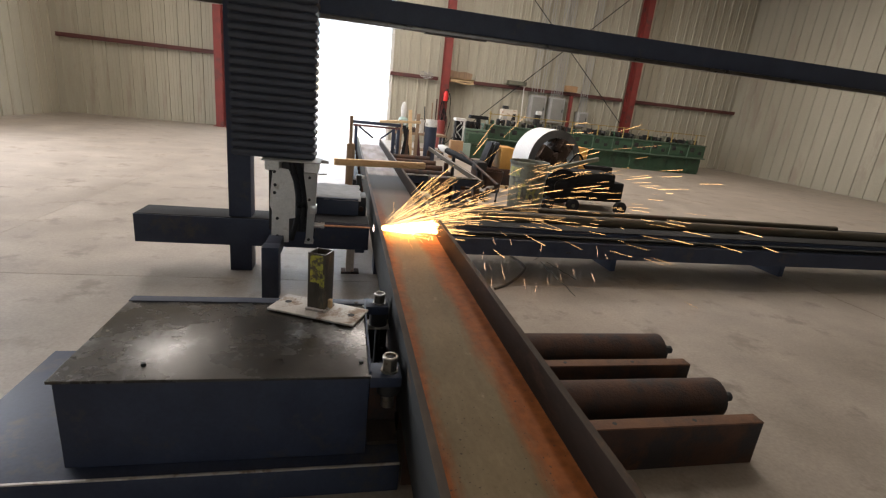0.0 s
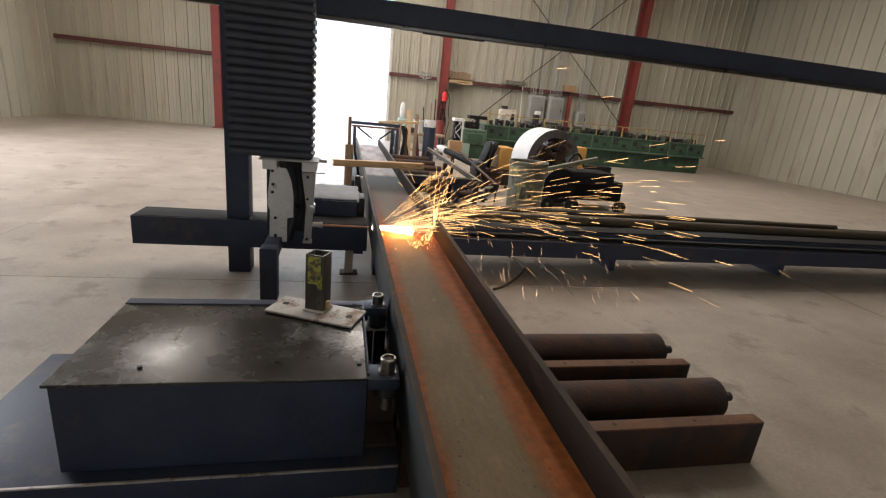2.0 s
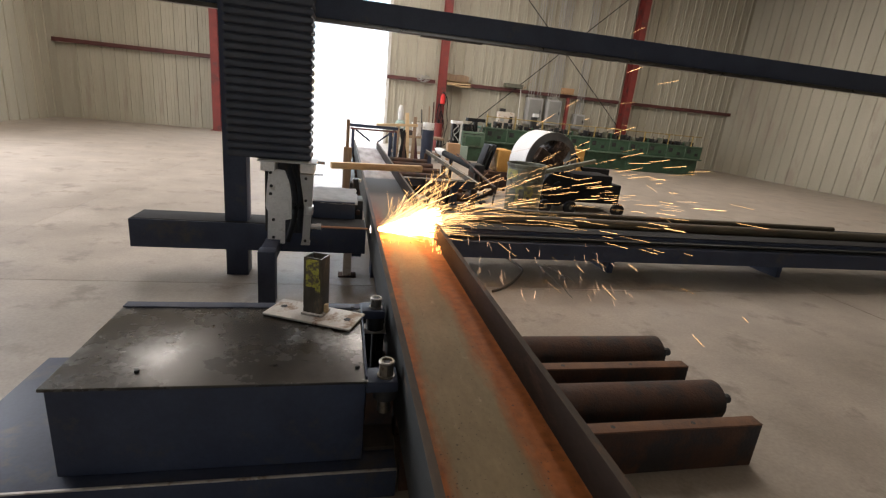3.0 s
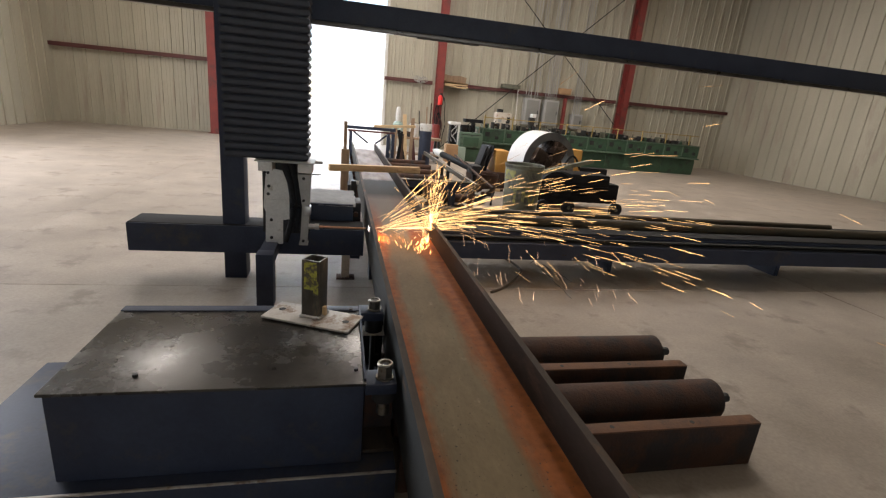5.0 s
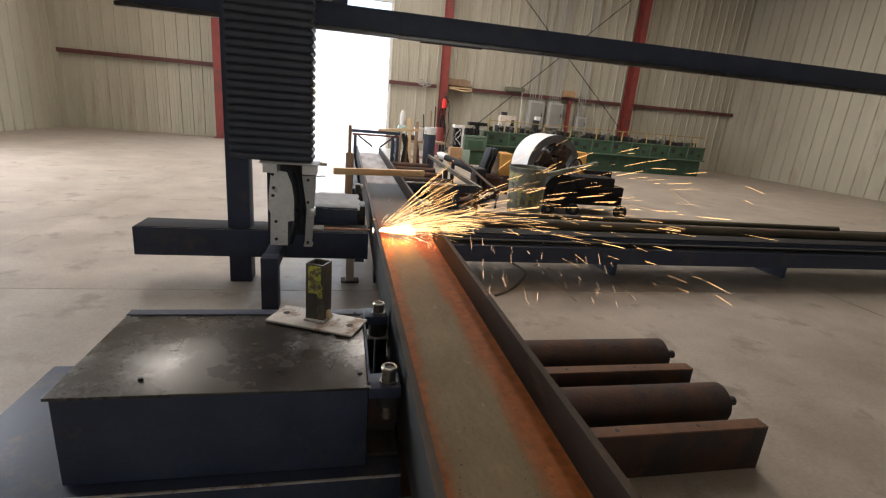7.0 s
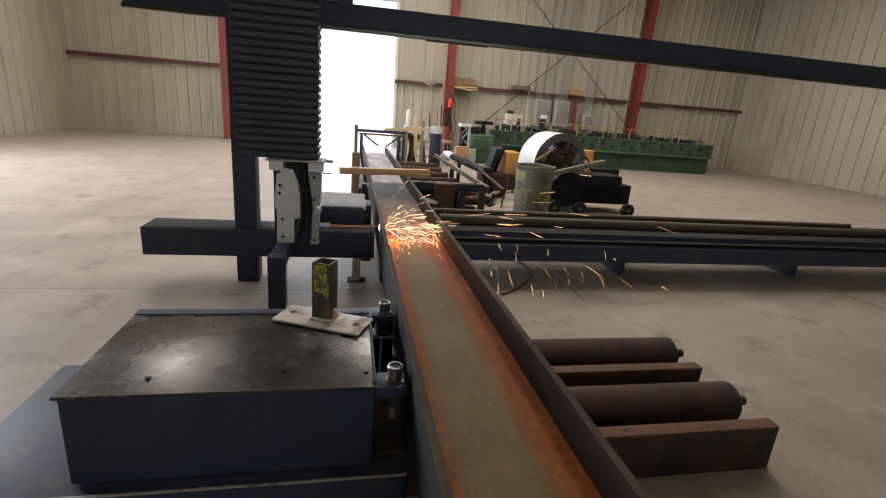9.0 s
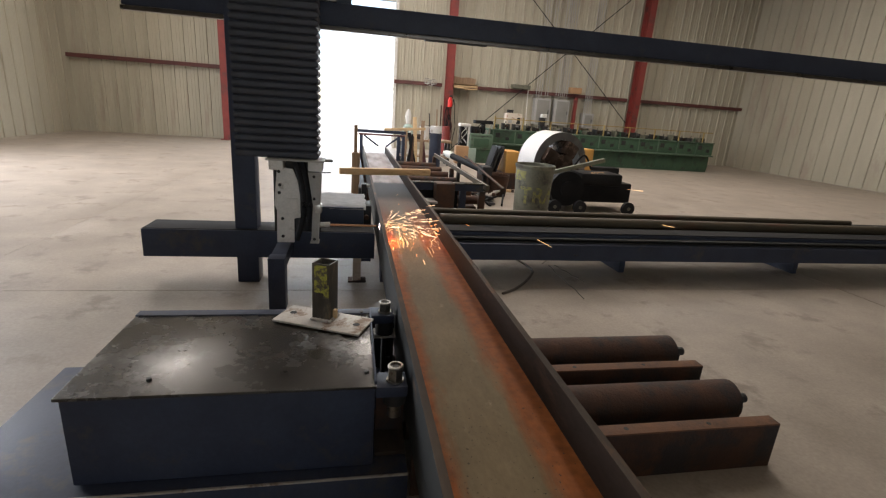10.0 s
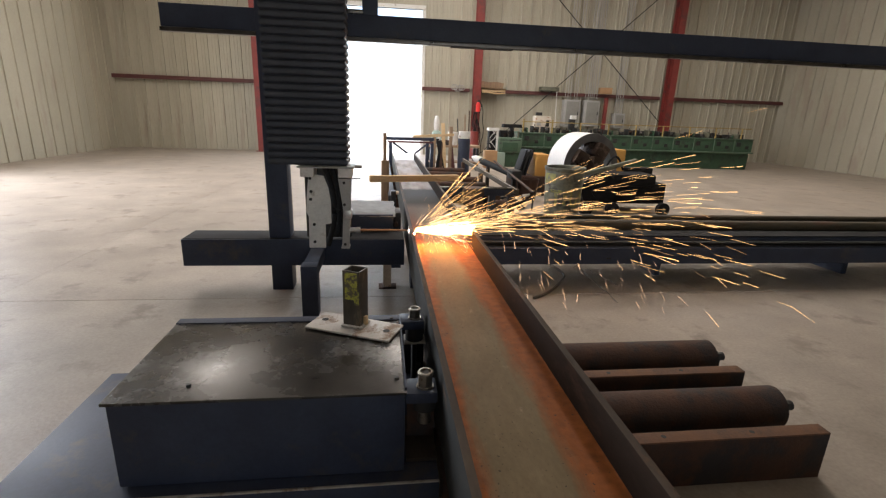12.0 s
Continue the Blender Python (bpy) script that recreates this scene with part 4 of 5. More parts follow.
# ---- far conveyor, drum and bench ----
def far_conveyor():
    t = thing("roller_table", (1.1, 9.2, 0), "rusty brown roller table with a long side rail", "roller table")
    for y in (7.05, 7.75, 8.35, 9.0, 9.8, 10.6, 11.4):
        part("roller", rod(B(), (0.2, y, 0.19), (1.985, y, 0.19), 0.068, seg=22), RUST, t)
    part("side_rail", box(B(), 1.98, 2.03, 6.8, 11.7, 0.38, 0.46, 0.004), PIPE, t)
    part("rail_cap", box(B(), 1.981, 1.994, 6.8, 11.7, 0.46, 0.466, 0.001), PLATE, t, "pale strip along the rail edge")
    part("side_rail", box(B(), 0.10, 0.19, 6.9, 11.7, 0.20, 0.33, 0.004), DARK, t)
    part("end_beam", box(B(), 0.80, 1.94, 6.82, 6.92, 0.36, 0.46, 0.004), BLUE, t)
    part("end_plate", box(B(), 0.80, 1.94, 6.80, 6.95, 0.46, 0.475, 0.002), BLUE_TOP, t)
    part("gear_case", box(B(), 1.18, 1.45, 6.55, 6.81, 0.10, 0.50, 0.01), RUST, t, "rusty brown gear case")
    for x in (1.6, 1.90):
        part("leg", box(B(), x, x + 0.09, 6.84, 6.94, 0, 0.36, 0.004), BLUE if x < 1.8 else RUST, t)
    for y in (9.4, 11.6):
        for x in (0.1, 1.94):
            part("leg", box(B(), x, x + 0.08, y - 0.05, y + 0.05, 0, 0.38 if x > 1 else 0.2, 0.004), RUST, t)
    # dark backing added to stand for the shade under the table
    part("end_panel", box(B(), 0.82, 1.58, 6.93, 6.945, 0.0, 0.36, 0.003), BLACK, t, "black backing added to darken the space between the legs")
    part("under_tray", box(B(), 0.30, 1.90, 7.0, 11.5, 0.03, 0.09, 0.004), RUST, t, "rust brown backing added for the shade under the table")
    part("tray_rib", box(B(), 0.30, 0.36, 7.0, 11.5, 0.0, 0.03), DARK, t)
    part("tray_rib", box(B(), 1.84, 1.90, 7.0, 11.5, 0.0, 0.03), DARK, t)
    part("motor_shelf", box(B(), 0.84, 1.2, 6.5, 6.78, 0.22, 0.25, 0.004), GREY, t)
    # timber post beside the beam
    w = thing("timber_post", (0.06, 7.3, 0), "rough weathered timber post beside the beam", "post")
    part("lower_post", box(B(), -0.005, 0.115, 7.25, 7.36, 0.0, 0.80, 0.008), WOOD_UP, w)
    part("upper_lath", box(B(), 0.025, 0.075, 7.29, 7.33, 0.80, 1.20, 0.004), WOOD_UP, w)
    # end stop frame
    f = thing("end_frame", (0.65, 11.75, 0), "dark blue steel end frame with diagonal braces", "steel frame")
    y = 11.75
    part("top_bar", box(B(), 0.10, 1.27, y - 0.04, y + 0.04, 0.86, 0.93, 0.004), BLUE, f)
    part("top_bar", box(B(), 0.14, 1.25, y - 0.04, y + 0.04, 0.80, 0.84, 0.004), DARKRED, f)
    for x in (0.17, 1.06, 1.18):
        part("upright", box(B(), x, x + 0.075, y - 0.04, y + 0.04, 0, 0.80, 0.004), BLUE, f)
    part("brace", rod(B(), (0.27, y, 0.80), (0.62, y, 0.55), 0.022, seg=8), BLUE, f)
    part("brace", rod(B(), (1.12, y, 0.80), (0.80, y, 0.55), 0.022, seg=8), BLUE, f)
    part("cross_tie", box(B(), 0.24, 1.06, y - 0.02, y + 0.02, 0.12, 0.18), BLUE, f)
    single("lumber_board", box(B(), -0.5, 0.5, -0.06, 0.06, 0.0, 0.06, 0.005, Matrix.Translation((1.25, 11.8, 0.955)) @ Matrix.Rotation(radians(-4), 4, "Y")), PALE_WOOD, (1.25, 11.8, 0.93), "pale board lying on the steel end frame", "lumber")
    for x, lean, ln, mt, lab in ((1.32, 0.02, 1.0, WOOD_UP, "weathered board leaning behind the frame"), (1.62, -0.05, 1.28, PALE_WOOD, "pale board leaning behind the frame"), (1.74, 0.03, 1.2, WOOD_UP, "weathered board leaning behind the frame"), (1.5, 0.10, 0.8, RUST, "rusty steel bar leaning behind the frame"), (1.40, 0.16, 0.86, BLACK, "black steel bar leaning behind the frame"), (1.60, -0.2, 0.9, BLACK, "black steel bar leaning behind the frame"), (1.86, -0.12, 0.7, DARKRED, "dull red steel bar leaning behind the frame")):
        single("leaning_board", box(B(), -0.045, 0.045, -0.015, 0.015, 0, ln, 0.003, Matrix.Translation((x, 12.3, 0.005)) @ Matrix.Rotation(lean, 4, "Y") @ Matrix.Rotation(-0.12, 4, "X")), mt, (x, 12.3, 0), lab, "board", "leaning boards")
    # tall dark bin with a white lid
    d = thing("tall_bin", (2.05, 12.0, 0), "tall dark blue metal bin with a white lid", "bin")
    part("body", rod(B(), (2.05, 12.0, 0), (2.05, 12.0, 0.93), 0.15, seg=24), BLUE, d)
    part("lid", rod(B(), (2.05, 12.0, 0.93), (2.05, 12.0, 1.10), 0.152, 0.145, seg=24), WHITE, d, "white plastic lid")
    # jug on a green stand
    j = thing("jug_stand", (1.5, 13.4, 0.681), "white plastic jug on a pale green stand on the bench", "jug")
    part("stand", lathe(B(), [(0.0, 0.681), (0.13, 0.681), (0.14, 0.75), (0.13, 1.0), (0.07, 1.06), (0.0, 1.06)], (1.5, 13.4, 0), 20), MINT, j)
    part("jug", lathe(B(), [(0.0, 1.06), (0.06, 1.06), (0.075, 1.15), (0.075, 1.32), (0.05, 1.42), (0.03, 1.45), (0.0, 1.45)], (1.5, 13.4, 0), 20), WHITE, j, "white plastic jug")
    # low bench with odds and ends behind
    n = thing("scrap_bench", (1.9, 13.4, 0), "low dark bench crowded with offcuts", "bench")
    part("top", box(B(), 1.25, 2.7, 13.1, 13.7, 0.62, 0.68, 0.006), WOOD_UP, n)
    for x, y2 in ((1.3, 13.15), (2.6, 13.15), (1.3, 13.6), (2.6, 13.6)):
        part("leg", box(B(), x, x + 0.07, y2, y2 + 0.07, 0, 0.62), DARK, n)
    part("shelf", box(B(), 1.3, 2.65, 13.15, 13.65, 0.2, 0.23), WOOD_UP, n)
    u = thing("bucket", (1.95, 13.3, 0.68), "white plastic bucket on the scrap bench", "bucket")
    part("shell", lathe(B(), [(0.0, 0.681), (0.115, 0.681), (0.135, 1.0), (0.142, 1.0), (0.142, 1.03), (0.125, 1.03), (0.108, 0.70), (0.0, 0.70)], (1.95, 13.3, 0), 24), WHITE, u)
    part("bail", sweep(B(), [(1.95 + 0.14 * math.cos(a), 13.3, 1.01 + 0.06 * math.sin(a)) for a in (math.pi * k / 10 for k in range(11))], 0.005, 6), SLIDE, u)
    rnd = random.Random(4)
    for k in range(6):
        x = 1.3 + k * 0.11
        hh = 0.08 + 0.22 * rnd.random()
        mt = rnd.choice([RUST, PALE_WOOD, GREY, DARK, WOOD_UP, DARKRED, WHITE])
        single("offcut", box(B(), x, x + 0.05 + 0.06 * rnd.random(), 13.2, 13.35 + 0.2 * rnd.random(), 0.681, 0.681 + hh, 0.004), mt, (x, 13.3, 0.68), "small offcut standing on the bench", "offcut", "offcuts on the bench")
    # marking arm with a white nozzle over the table rail
    a = thing("marking_arm", (2.2, 9.9, 0), "dark blue marking arm with a white nose resting on the rail", "arm")
    part("nose", lathe(B(), [(0.0, -0.30), (0.025, -0.30), (0.05, -0.2), (0.075, -0.1), (0.08, 0.1), (0.07, 0.16), (0.0, 0.16)], (0, 0, 0), 18, Matrix.Translation((2.11, 10.4, 0.56)) @ Vector((0.25, -0.97, -0.1)).to_track_quat("Z", "Y").to_matrix().to_4x4()), WHITE, a, "white plastic nose")
    part("boom", rod(B(), (2.14, 10.3, 0.55), (2.42, 8.6, 0.47), 0.065, seg=16), BLACK, a)
    part("boom_head", box(B(), 2.33, 2.52, 8.35, 8.7, 0.40, 0.56, 0.02), DARK, a)
    part("stand", box(B(), 2.40, 2.46, 8.5, 8.6, 0.0, 0.42), DARK, a)
    part("stand", box(B(), 2.18, 2.24, 9.75, 9.85, 0.0, 0.48), DARK, a)
    single("flat_bar", box(B(), 2.27, 2.31, 6.9, 9.6, -0.01, 0.01, 0, Matrix.Translation((0, 0, 0.36)) @ Matrix.Rotation(radians(4.5), 4, "X") @ Matrix.Translation((0, 0, -0.5))), RUST, (2.3, 8, 0.3), "long rusty flat bar propped beside the roller table", "flat bar")


far_conveyor()


def scrap_pile():
    """Dark bars and offcuts heaped beside the roller table."""
    rnd = random.Random(14)
    for k in range(16):
        x, y = 2.16 + 0.45 * rnd.random(), 7.5 + 1.5 * rnd.random()
        ln, w, h = rnd.uniform(0.25, 0.7), rnd.uniform(0.03, 0.08), rnd.uniform(0.02, 0.06)
        m = Matrix.Translation((x, y, 0.03 + 0.26 * rnd.random())) @ Matrix.Rotation(rnd.uniform(-0.6, 0.6) + 1.2, 4, "Z") @ Matrix.Rotation(rnd.uniform(-0.35, 0.35), 4, "Y")
        # the low end stands on the floor
        drop = min((m @ Vector((u * ln / 2, 0, 0))).z for u in (-1, 1))
        m = Matrix.Translation((0, 0, -drop + 0.01 * (k % 4))) @ m
        b = box(B(), -ln / 2, ln / 2, -w / 2, w / 2, 0, h, 0.004, m)
        mt = (BLACK, RUST, DARK, PIPE, BLACK, PLATE)[k % 6]
        single("scrap_bar", b, mt, (x, y, 0), "pale steel offcut in the scrap heap" if mt is PLATE else "dark rusty steel bar in the scrap heap", "scrap", "scrap bars")


scrap_pile()


def trash_can():
    cx, cy = 2.545, 6.38
    t = thing("trash_can", (cx, cy, 0), "grubby grey plastic trash can with yellow painted letters", "trash can")
    b = lathe(B(), [(0.0, 0.0), (0.226, 0.0), (0.232, 0.02), (0.254, 0.62), (0.263, 0.63), (0.268, 0.80), (0.279, 0.815), (0.283, 0.85), (0.276, 0.858), (0.266, 0.85), (0.262, 0.80), (0.242, 0.1), (0.0, 0.06)], (cx, cy, 0), 48)
    part("body", b, CAN, t)

    def wrap(bm, z0):
        for v in bm.verts:
            ang = -math.pi / 2 - 0.36 + v.co.x / 0.27
            z = z0 + v.co.y
            r = 0.232 + 0.022 * (z - 0.02) / 0.6 + 0.006 + v.co.z
            if z > 0.63:
                r = 0.272
            v.co = Vector((cx + r * math.cos(ang), cy + r * math.sin(ang), z))
        return bm
    cu = bpy.data.curves.new("letters", "FONT")
    cu.body, cu.size, cu.extrude, cu.offset = "TRA", 0.33, 0.001, 0.006
    cu.space_character = 0.92
    tmp = bpy.data.objects.new("letters", cu)
    scene.collection.objects.link(tmp)
    me = tmp.evaluated_get(bpy.context.evaluated_depsgraph_get()).to_mesh()
    bm = bmesh.new()
    bm.from_mesh(me)
    bpy.data.objects.remove(tmp)
    bpy.data.curves.remove(cu)
    bmesh.ops.triangulate(bm, faces=bm.faces)
    bmesh.ops.subdivide_edges(bm, edges=[e for e in bm.edges if e.calc_length() > 0.03], cuts=3)
    for v in bm.verts:
        v.co.x -= 0.20
    part("letters", wrap(bm, 0.33), FADED, t, "faded yellow spray painted letters")
    sp = B()
    bmesh.ops.create_grid(sp, x_segments=10, y_segments=4, size=0.5, matrix=Matrix.Translation((-0.22, 0.0, 0)) @ Matrix.Diagonal((0.2, 0.13, 1, 1)))
    part("paint_patch", wrap(sp, 0.71), FADED, t, "smeared yellow paint patch")


trash_can()


def coil():
    ax = Vector((math.sin(radians(-14)), math.cos(radians(-14)), 0))
    c = Vector((3.81, 8.35, 0.665))
    m = Matrix.Translation(c) @ ax.to_track_quat("Z", "Y").to_matrix().to_4x4()
    t = thing("strip_coil", (c.x, c.y, 0), "large coil of pale coated steel strip on a black decoiler", "steel coil")
    part("strip", lathe(B(), [(0.455, 0.004), (0.60, 0.004), (0.60, 0.52), (0.455, 0.52), (0.455, 0.004)], (0, 0, 0), 64, m), COIL, t, "smooth pale outer wrap")
    part("strip_edge", lathe(B(), [(0.455, 0.0), (0.49, 0.0015), (0.525, 0.0), (0.56, 0.0015), (0.598, 0.0), (0.598, 0.0035), (0.455, 0.0035), (0.455, 0.0)], (0, 0, 0), 64, m), COIL_SIDE, t, "grey wound strip edge")
    d = thing("decoiler", (4.1, 8.3, 0), "black greasy decoiler machine on small wheels", "decoiler")
    part("hub", rod(B(), m @ Vector((0, 0, -0.12)), m @ Vector((0, 0, 0.6)), 0.2, seg=28), BROWN, d)
    for k in range(4):
        a = k * math.pi / 2 + 0.5
        part("segment", box(B(), -0.14, 0.14, 0.18, 0.45, -0.10, 0.5, 0.05, m @ Matrix.Rotation(a, 4, "Z")), BROWN, d)
        part("spoke", box(B(), -0.035, 0.035, 0.1, 0.22, -0.02, 0.1, 0.01, m @ Matrix.Rotation(a, 4, "Z")), BLACK, d)
    part("frame", box(B(), 3.25, 4.75, 7.4, 7.95, 0.16, 0.50, 0.03), BLACK, d)
    part("drum_cover", rod(B(), (3.48, 7.22, 0.40), (3.5, 7.6, 0.40), 0.285, seg=36), BLACK, d, "round black drive cover")
    part("cover_boss", rod(B(), (3.478, 7.19, 0.40), (3.48, 7.22, 0.40), 0.12, seg=20), BLACK, d)
    part("gearbox", box(B(), 3.75, 4.5, 7.3, 7.8, 0.45, 0.66, 0.05), BLACK, d)
    part("deck", box(B(), -0.05, 0.9, 7.12, 7.2, -0.03, 0.03, 0.004, Matrix.Translation((3.15, 0, 0.665)) @ Matrix.Rotation(radians(-15), 4, "Y")), CAN, d, "dull grey flat bar")
    hp = [(3.62 + 0.32 * k / 8, 7.4, 0.72 + 0.22 * math.sin(math.pi * k / 8)) for k in range(9)]
    part("handle", sweep(B(), hp, 0.018, 8), BLACK, d)
    for x in (3.27, 3.72, 4.6):
        w = part("wheel", rod(B(), (x, 7.14, 0.11), (x, 7.21, 0.11), 0.11, seg=24), RUBBER, d)
        part("hub_cap", rod(B(), (x, 7.132, 0.11), (x, 7.145, 0.11), 0.03, seg=14), CAN, w)
    part("hub_guard", box(B(), 3.9, 5.4, 8.95, 9.2, 0.0, 0.6, 0.02), BLACK, d)
    part("post", box(B(), 4.35, 4.75, 8.9, 9.3, 0.0, 0.95, 0.02), ORANGE, d)


coil()


def green_machine():
    t = thing("roll_former", (7.0, 15.2, 0), "long green painted roll forming machine with a yellow guard rail", "machine")
    part("body", box(B(), 4.40, 12.5, 15.12, 16.0, 0.0, 0.60, 0.02), GREEN, t)
    part("upper_body", box(B(), 4.32, 12.5, 15.0, 16.0, 0.60, 1.0, 0.02), GREEN, t)
    part("ledge", box(B(), 4.30, 12.5, 14.90, 15.14, 0.555, 0.60, 0.008), GREEN_LIGHT, t)
    part("top_bed", box(B(), 4.28, 12.5, 14.96, 16.0, 1.0, 1.03, 0.008), GREEN_LIGHT, t)
    grn = random.Random(17)
    for k in range(11):
        x = 4.50 + k * 0.74
        part("panel", box(B(), x, x + 0.6, 15.105, 15.12, 0.10, 0.50, 0.008), GREEN, t)
        part("port", box(B(), x, x + 0.15, 14.988, 15.0, 0.78, 0.92, 0.004), DARK, t)
        part("port", box(B(), x + 0.34, x + 0.46, 14.988, 15.0, 0.70, 0.80, 0.004), DARK, t)
        part("rib", box(B(), x - 0.1, x - 0.07, 14.975, 15.0, 0.60, 1.0, 0.003), GREEN_LIGHT, t)
    # roll stands: two cheeks, a shaft and a roll
    for k in range(22):
        x = 4.42 + k * 0.36
        hh = 0.12 + 0.08 * grn.random()
        st = part("roll_stand", box(B(), x, x + 0.05, 15.12, 15.42, 1.03, 1.03 + hh, 0.006), DARK if k % 3 else CAN, t)
        part("cheek", box(B(), x + 0.16, x + 0.21, 15.12, 15.42, 1.03, 1.03 + hh * 0.9, 0.006), DARK if k % 4 else GREEN, st)
        part("roll", rod(B(), (x + 0.05, 15.2, 1.03 + hh * 0.55), (x + 0.16, 15.2, 1.03 + hh * 0.55), 0.045, seg=14), (SLIDE, BROWN, COIL_SIDE)[k % 3], st)
        part("adjuster", rod(B(), (x + 0.1, 15.25, 1.03 + hh), (x + 0.1, 15.25, 1.07 + hh + 0.05 * grn.random()), 0.014, seg=8), SLIDE, st)
    rail = thing("guard_rail", (7, 15.02, 1.03), "thin yellow tube guard rail on the machine", "guard rail")
    part("top_tube", rod(B(), (4.4, 15.05, 1.36), (12.4, 15.05, 1.36), 0.013, seg=8), RAILY, rail)
    for k in range(9):
        x = 4.45 + k * 0.95
        part("post", rod(B(), (x, 15.05, 1.03), (x, 15.05, 1.36 + (0.08 if k < 2 else 0)), 0.022, seg=8), RAILY, rail)
    # control head at the near end
    h = thing("feed_head", (3.9, 14.8, 0), "green feed head with a pale frame and dark drives", "machine head")
    part("base", box(B(), 3.70, 4.18, 14.34, 14.8, 0.0, 0.42, 0.02), GREEN, h)
    part("base_panel", box(B(), 3.44, 3.70, 14.2, 14.5, 0.0, 0.44, 0.01), MINT, h, "pale green side panel")
    part("housing", box(B(), 3.51, 4.22, 14.28, 14.9, 0.42, 0.88, 0.05), GREEN_LIGHT, h, "rounded faded green housing")
    part("housing_band", box(B(), 3.56, 4.17, 14.272, 14.281, 0.80, 0.82, 0.002), DARK, h)
    part("housing_plate", box(B(), 3.62, 4.10, 14.27, 14.281, 0.48, 0.74, 0.004), GREEN, h)
    part("drive", box(B(), 3.60, 4.02, 14.5, 14.85, 0.88, 1.08, 0.04), BLACK, h)
    part("drive_lid", box(B(), 3.70, 4.27, 14.58, 14.9, 1.17, 1.27, 0.01), BLACK, h)
    part("drive_neck", rod(B(), (4.0, 14.75, 0.88), (4.0, 14.75, 1.18), 0.07, seg=14), DARK, h)
    for q in range(5):
        part("fitting", rod(B(), (3.72 + 0.1 * q, 14.45, 0.88), (3.70 + 0.11 * q, 14.44, 1.0 + 0.06 * (q % 3)), 0.028, seg=8), (BROWN, SLIDE, BLACK, BRIGHT, CAN)[q], h)
    part("frame_top", box(B(), 3.20, 3.54, 14.45, 14.75, 1.06, 1.15, 0.02), WHITE, h)
    part("frame_back", box(B(), 3.24, 3.50, 14.70, 14.74, 0.44, 1.06), BLACK, h)
    part("frame_post", box(B(), 3.22, 3.26, 14.5, 14.56, 0.0, 1.06), DARK, h)
    part("frame_post", box(B(), 3.47, 3.52, 14.46, 14.52, 0.44, 1.06), WHITE, h)
    for q in range(3):
        hp = [(3.36 + 0.09 * math.sin(k * 0.8 + q), 14.55, 1.05 - 0.07 * k) for k in range(8)]
        part("cable", sweep(B(), hp, 0.014, 6), (WHITE, RUBBER, WHITE)[q], h)
    single("carton", box(B(), 3.01, 3.39, 13.9, 14.17, 0.0, 0.51, 0.006), CARTON, (3.2, 14.0, 0), "brown cardboard carton on the floor", "carton")
    # control cabinet on the machine
    c = thing("control_cabinet", (5.15, 15.6, 1.03), "cream control cabinet with a small screen", "control cabinet")
    part("body", box(B(), 4.98, 5.5, 15.5, 15.8, 1.03, 1.55, 0.01), CREAM, c)
    part("screen", box(B(), 5.03, 5.16, 15.49, 15.5, 1.24, 1.36), GREY, c)
    part("switch_panel", box(B(), 5.34, 5.44, 15.485, 15.5, 1.22, 1.42), DARK, c)
    part("gauge_body", box(B(), 6.15, 6.33, 15.5, 15.66, 1.03, 1.48, 0.01), DARK, c)
    part("gauge_head", box(B(), 6.19, 6.36, 15.48, 15.66, 1.48, 1.6, 0.02), WHITE, c, "white gauge head")
    part("beacon", box(B(), 5.02, 5.2, 15.55, 15.7, 1.56, 1.66, 0.01), DARK, c)
    # leaning plates and an orange carton
    for k in range(3):
        single("leaning_plate", box(B(), -0.012, 0.012, -0.2, 0.2, 0, 0.54, 0.002, Matrix.Translation((2.80 + 0.075 * k, 9.75, 0.335)) @ Matrix.Rotation(radians(16), 4, "Y")), RUBBER if k != 1 else DARK, (2.80 + 0.075 * k, 9.75, 0.335), "dark steel plate leaning on a pallet load", "plate", "leaning plates")
    o = thing("pallet_load", (3.2, 9.7, 0), "orange carton on a rusty crate", "pallet load")
    part("crate", box(B(), 2.72, 3.5, 9.45, 10.2, 0.0, 0.33, 0.01), RUST, o)
    part("carton", box(B(), 3.14, 3.45, 9.5, 10.1, 0.33, 0.77, 0.008), ORANGE, o, "orange carton")
    b = thing("scrap_bucket", (2.72, 8.6, 0), "dark rusty scrap bucket", "bucket")
    part("shell", lathe(B(), [(0.0, 0.0), (0.16, 0.0), (0.21, 0.40), (0.195, 0.40), (0.15, 0.03), (0.0, 0.03)], (2.72, 8.6, 0), 24), RUST, b)
    rnd = random.Random(9)
    for k in range(14):
        x, y = 2.35 + 0.9 * rnd.random(), 8.9 + 1.2 * rnd.random()
        mt = rnd.choice([RUST, DARK, PLATE, PALE_WOOD, GREY])
        a = rnd.random() * 3
        single("scrap_piece", box(B(), -0.16, 0.16, -0.03, 0.03, 0, 0.05, 0.004, Matrix.Translation((x, y, 0.001)) @ Matrix.Rotation(a, 4, "Z")), mt, (x, y, 0), "short steel or wood scrap piece on the floor", "scrap", "scrap pieces")


green_machine()


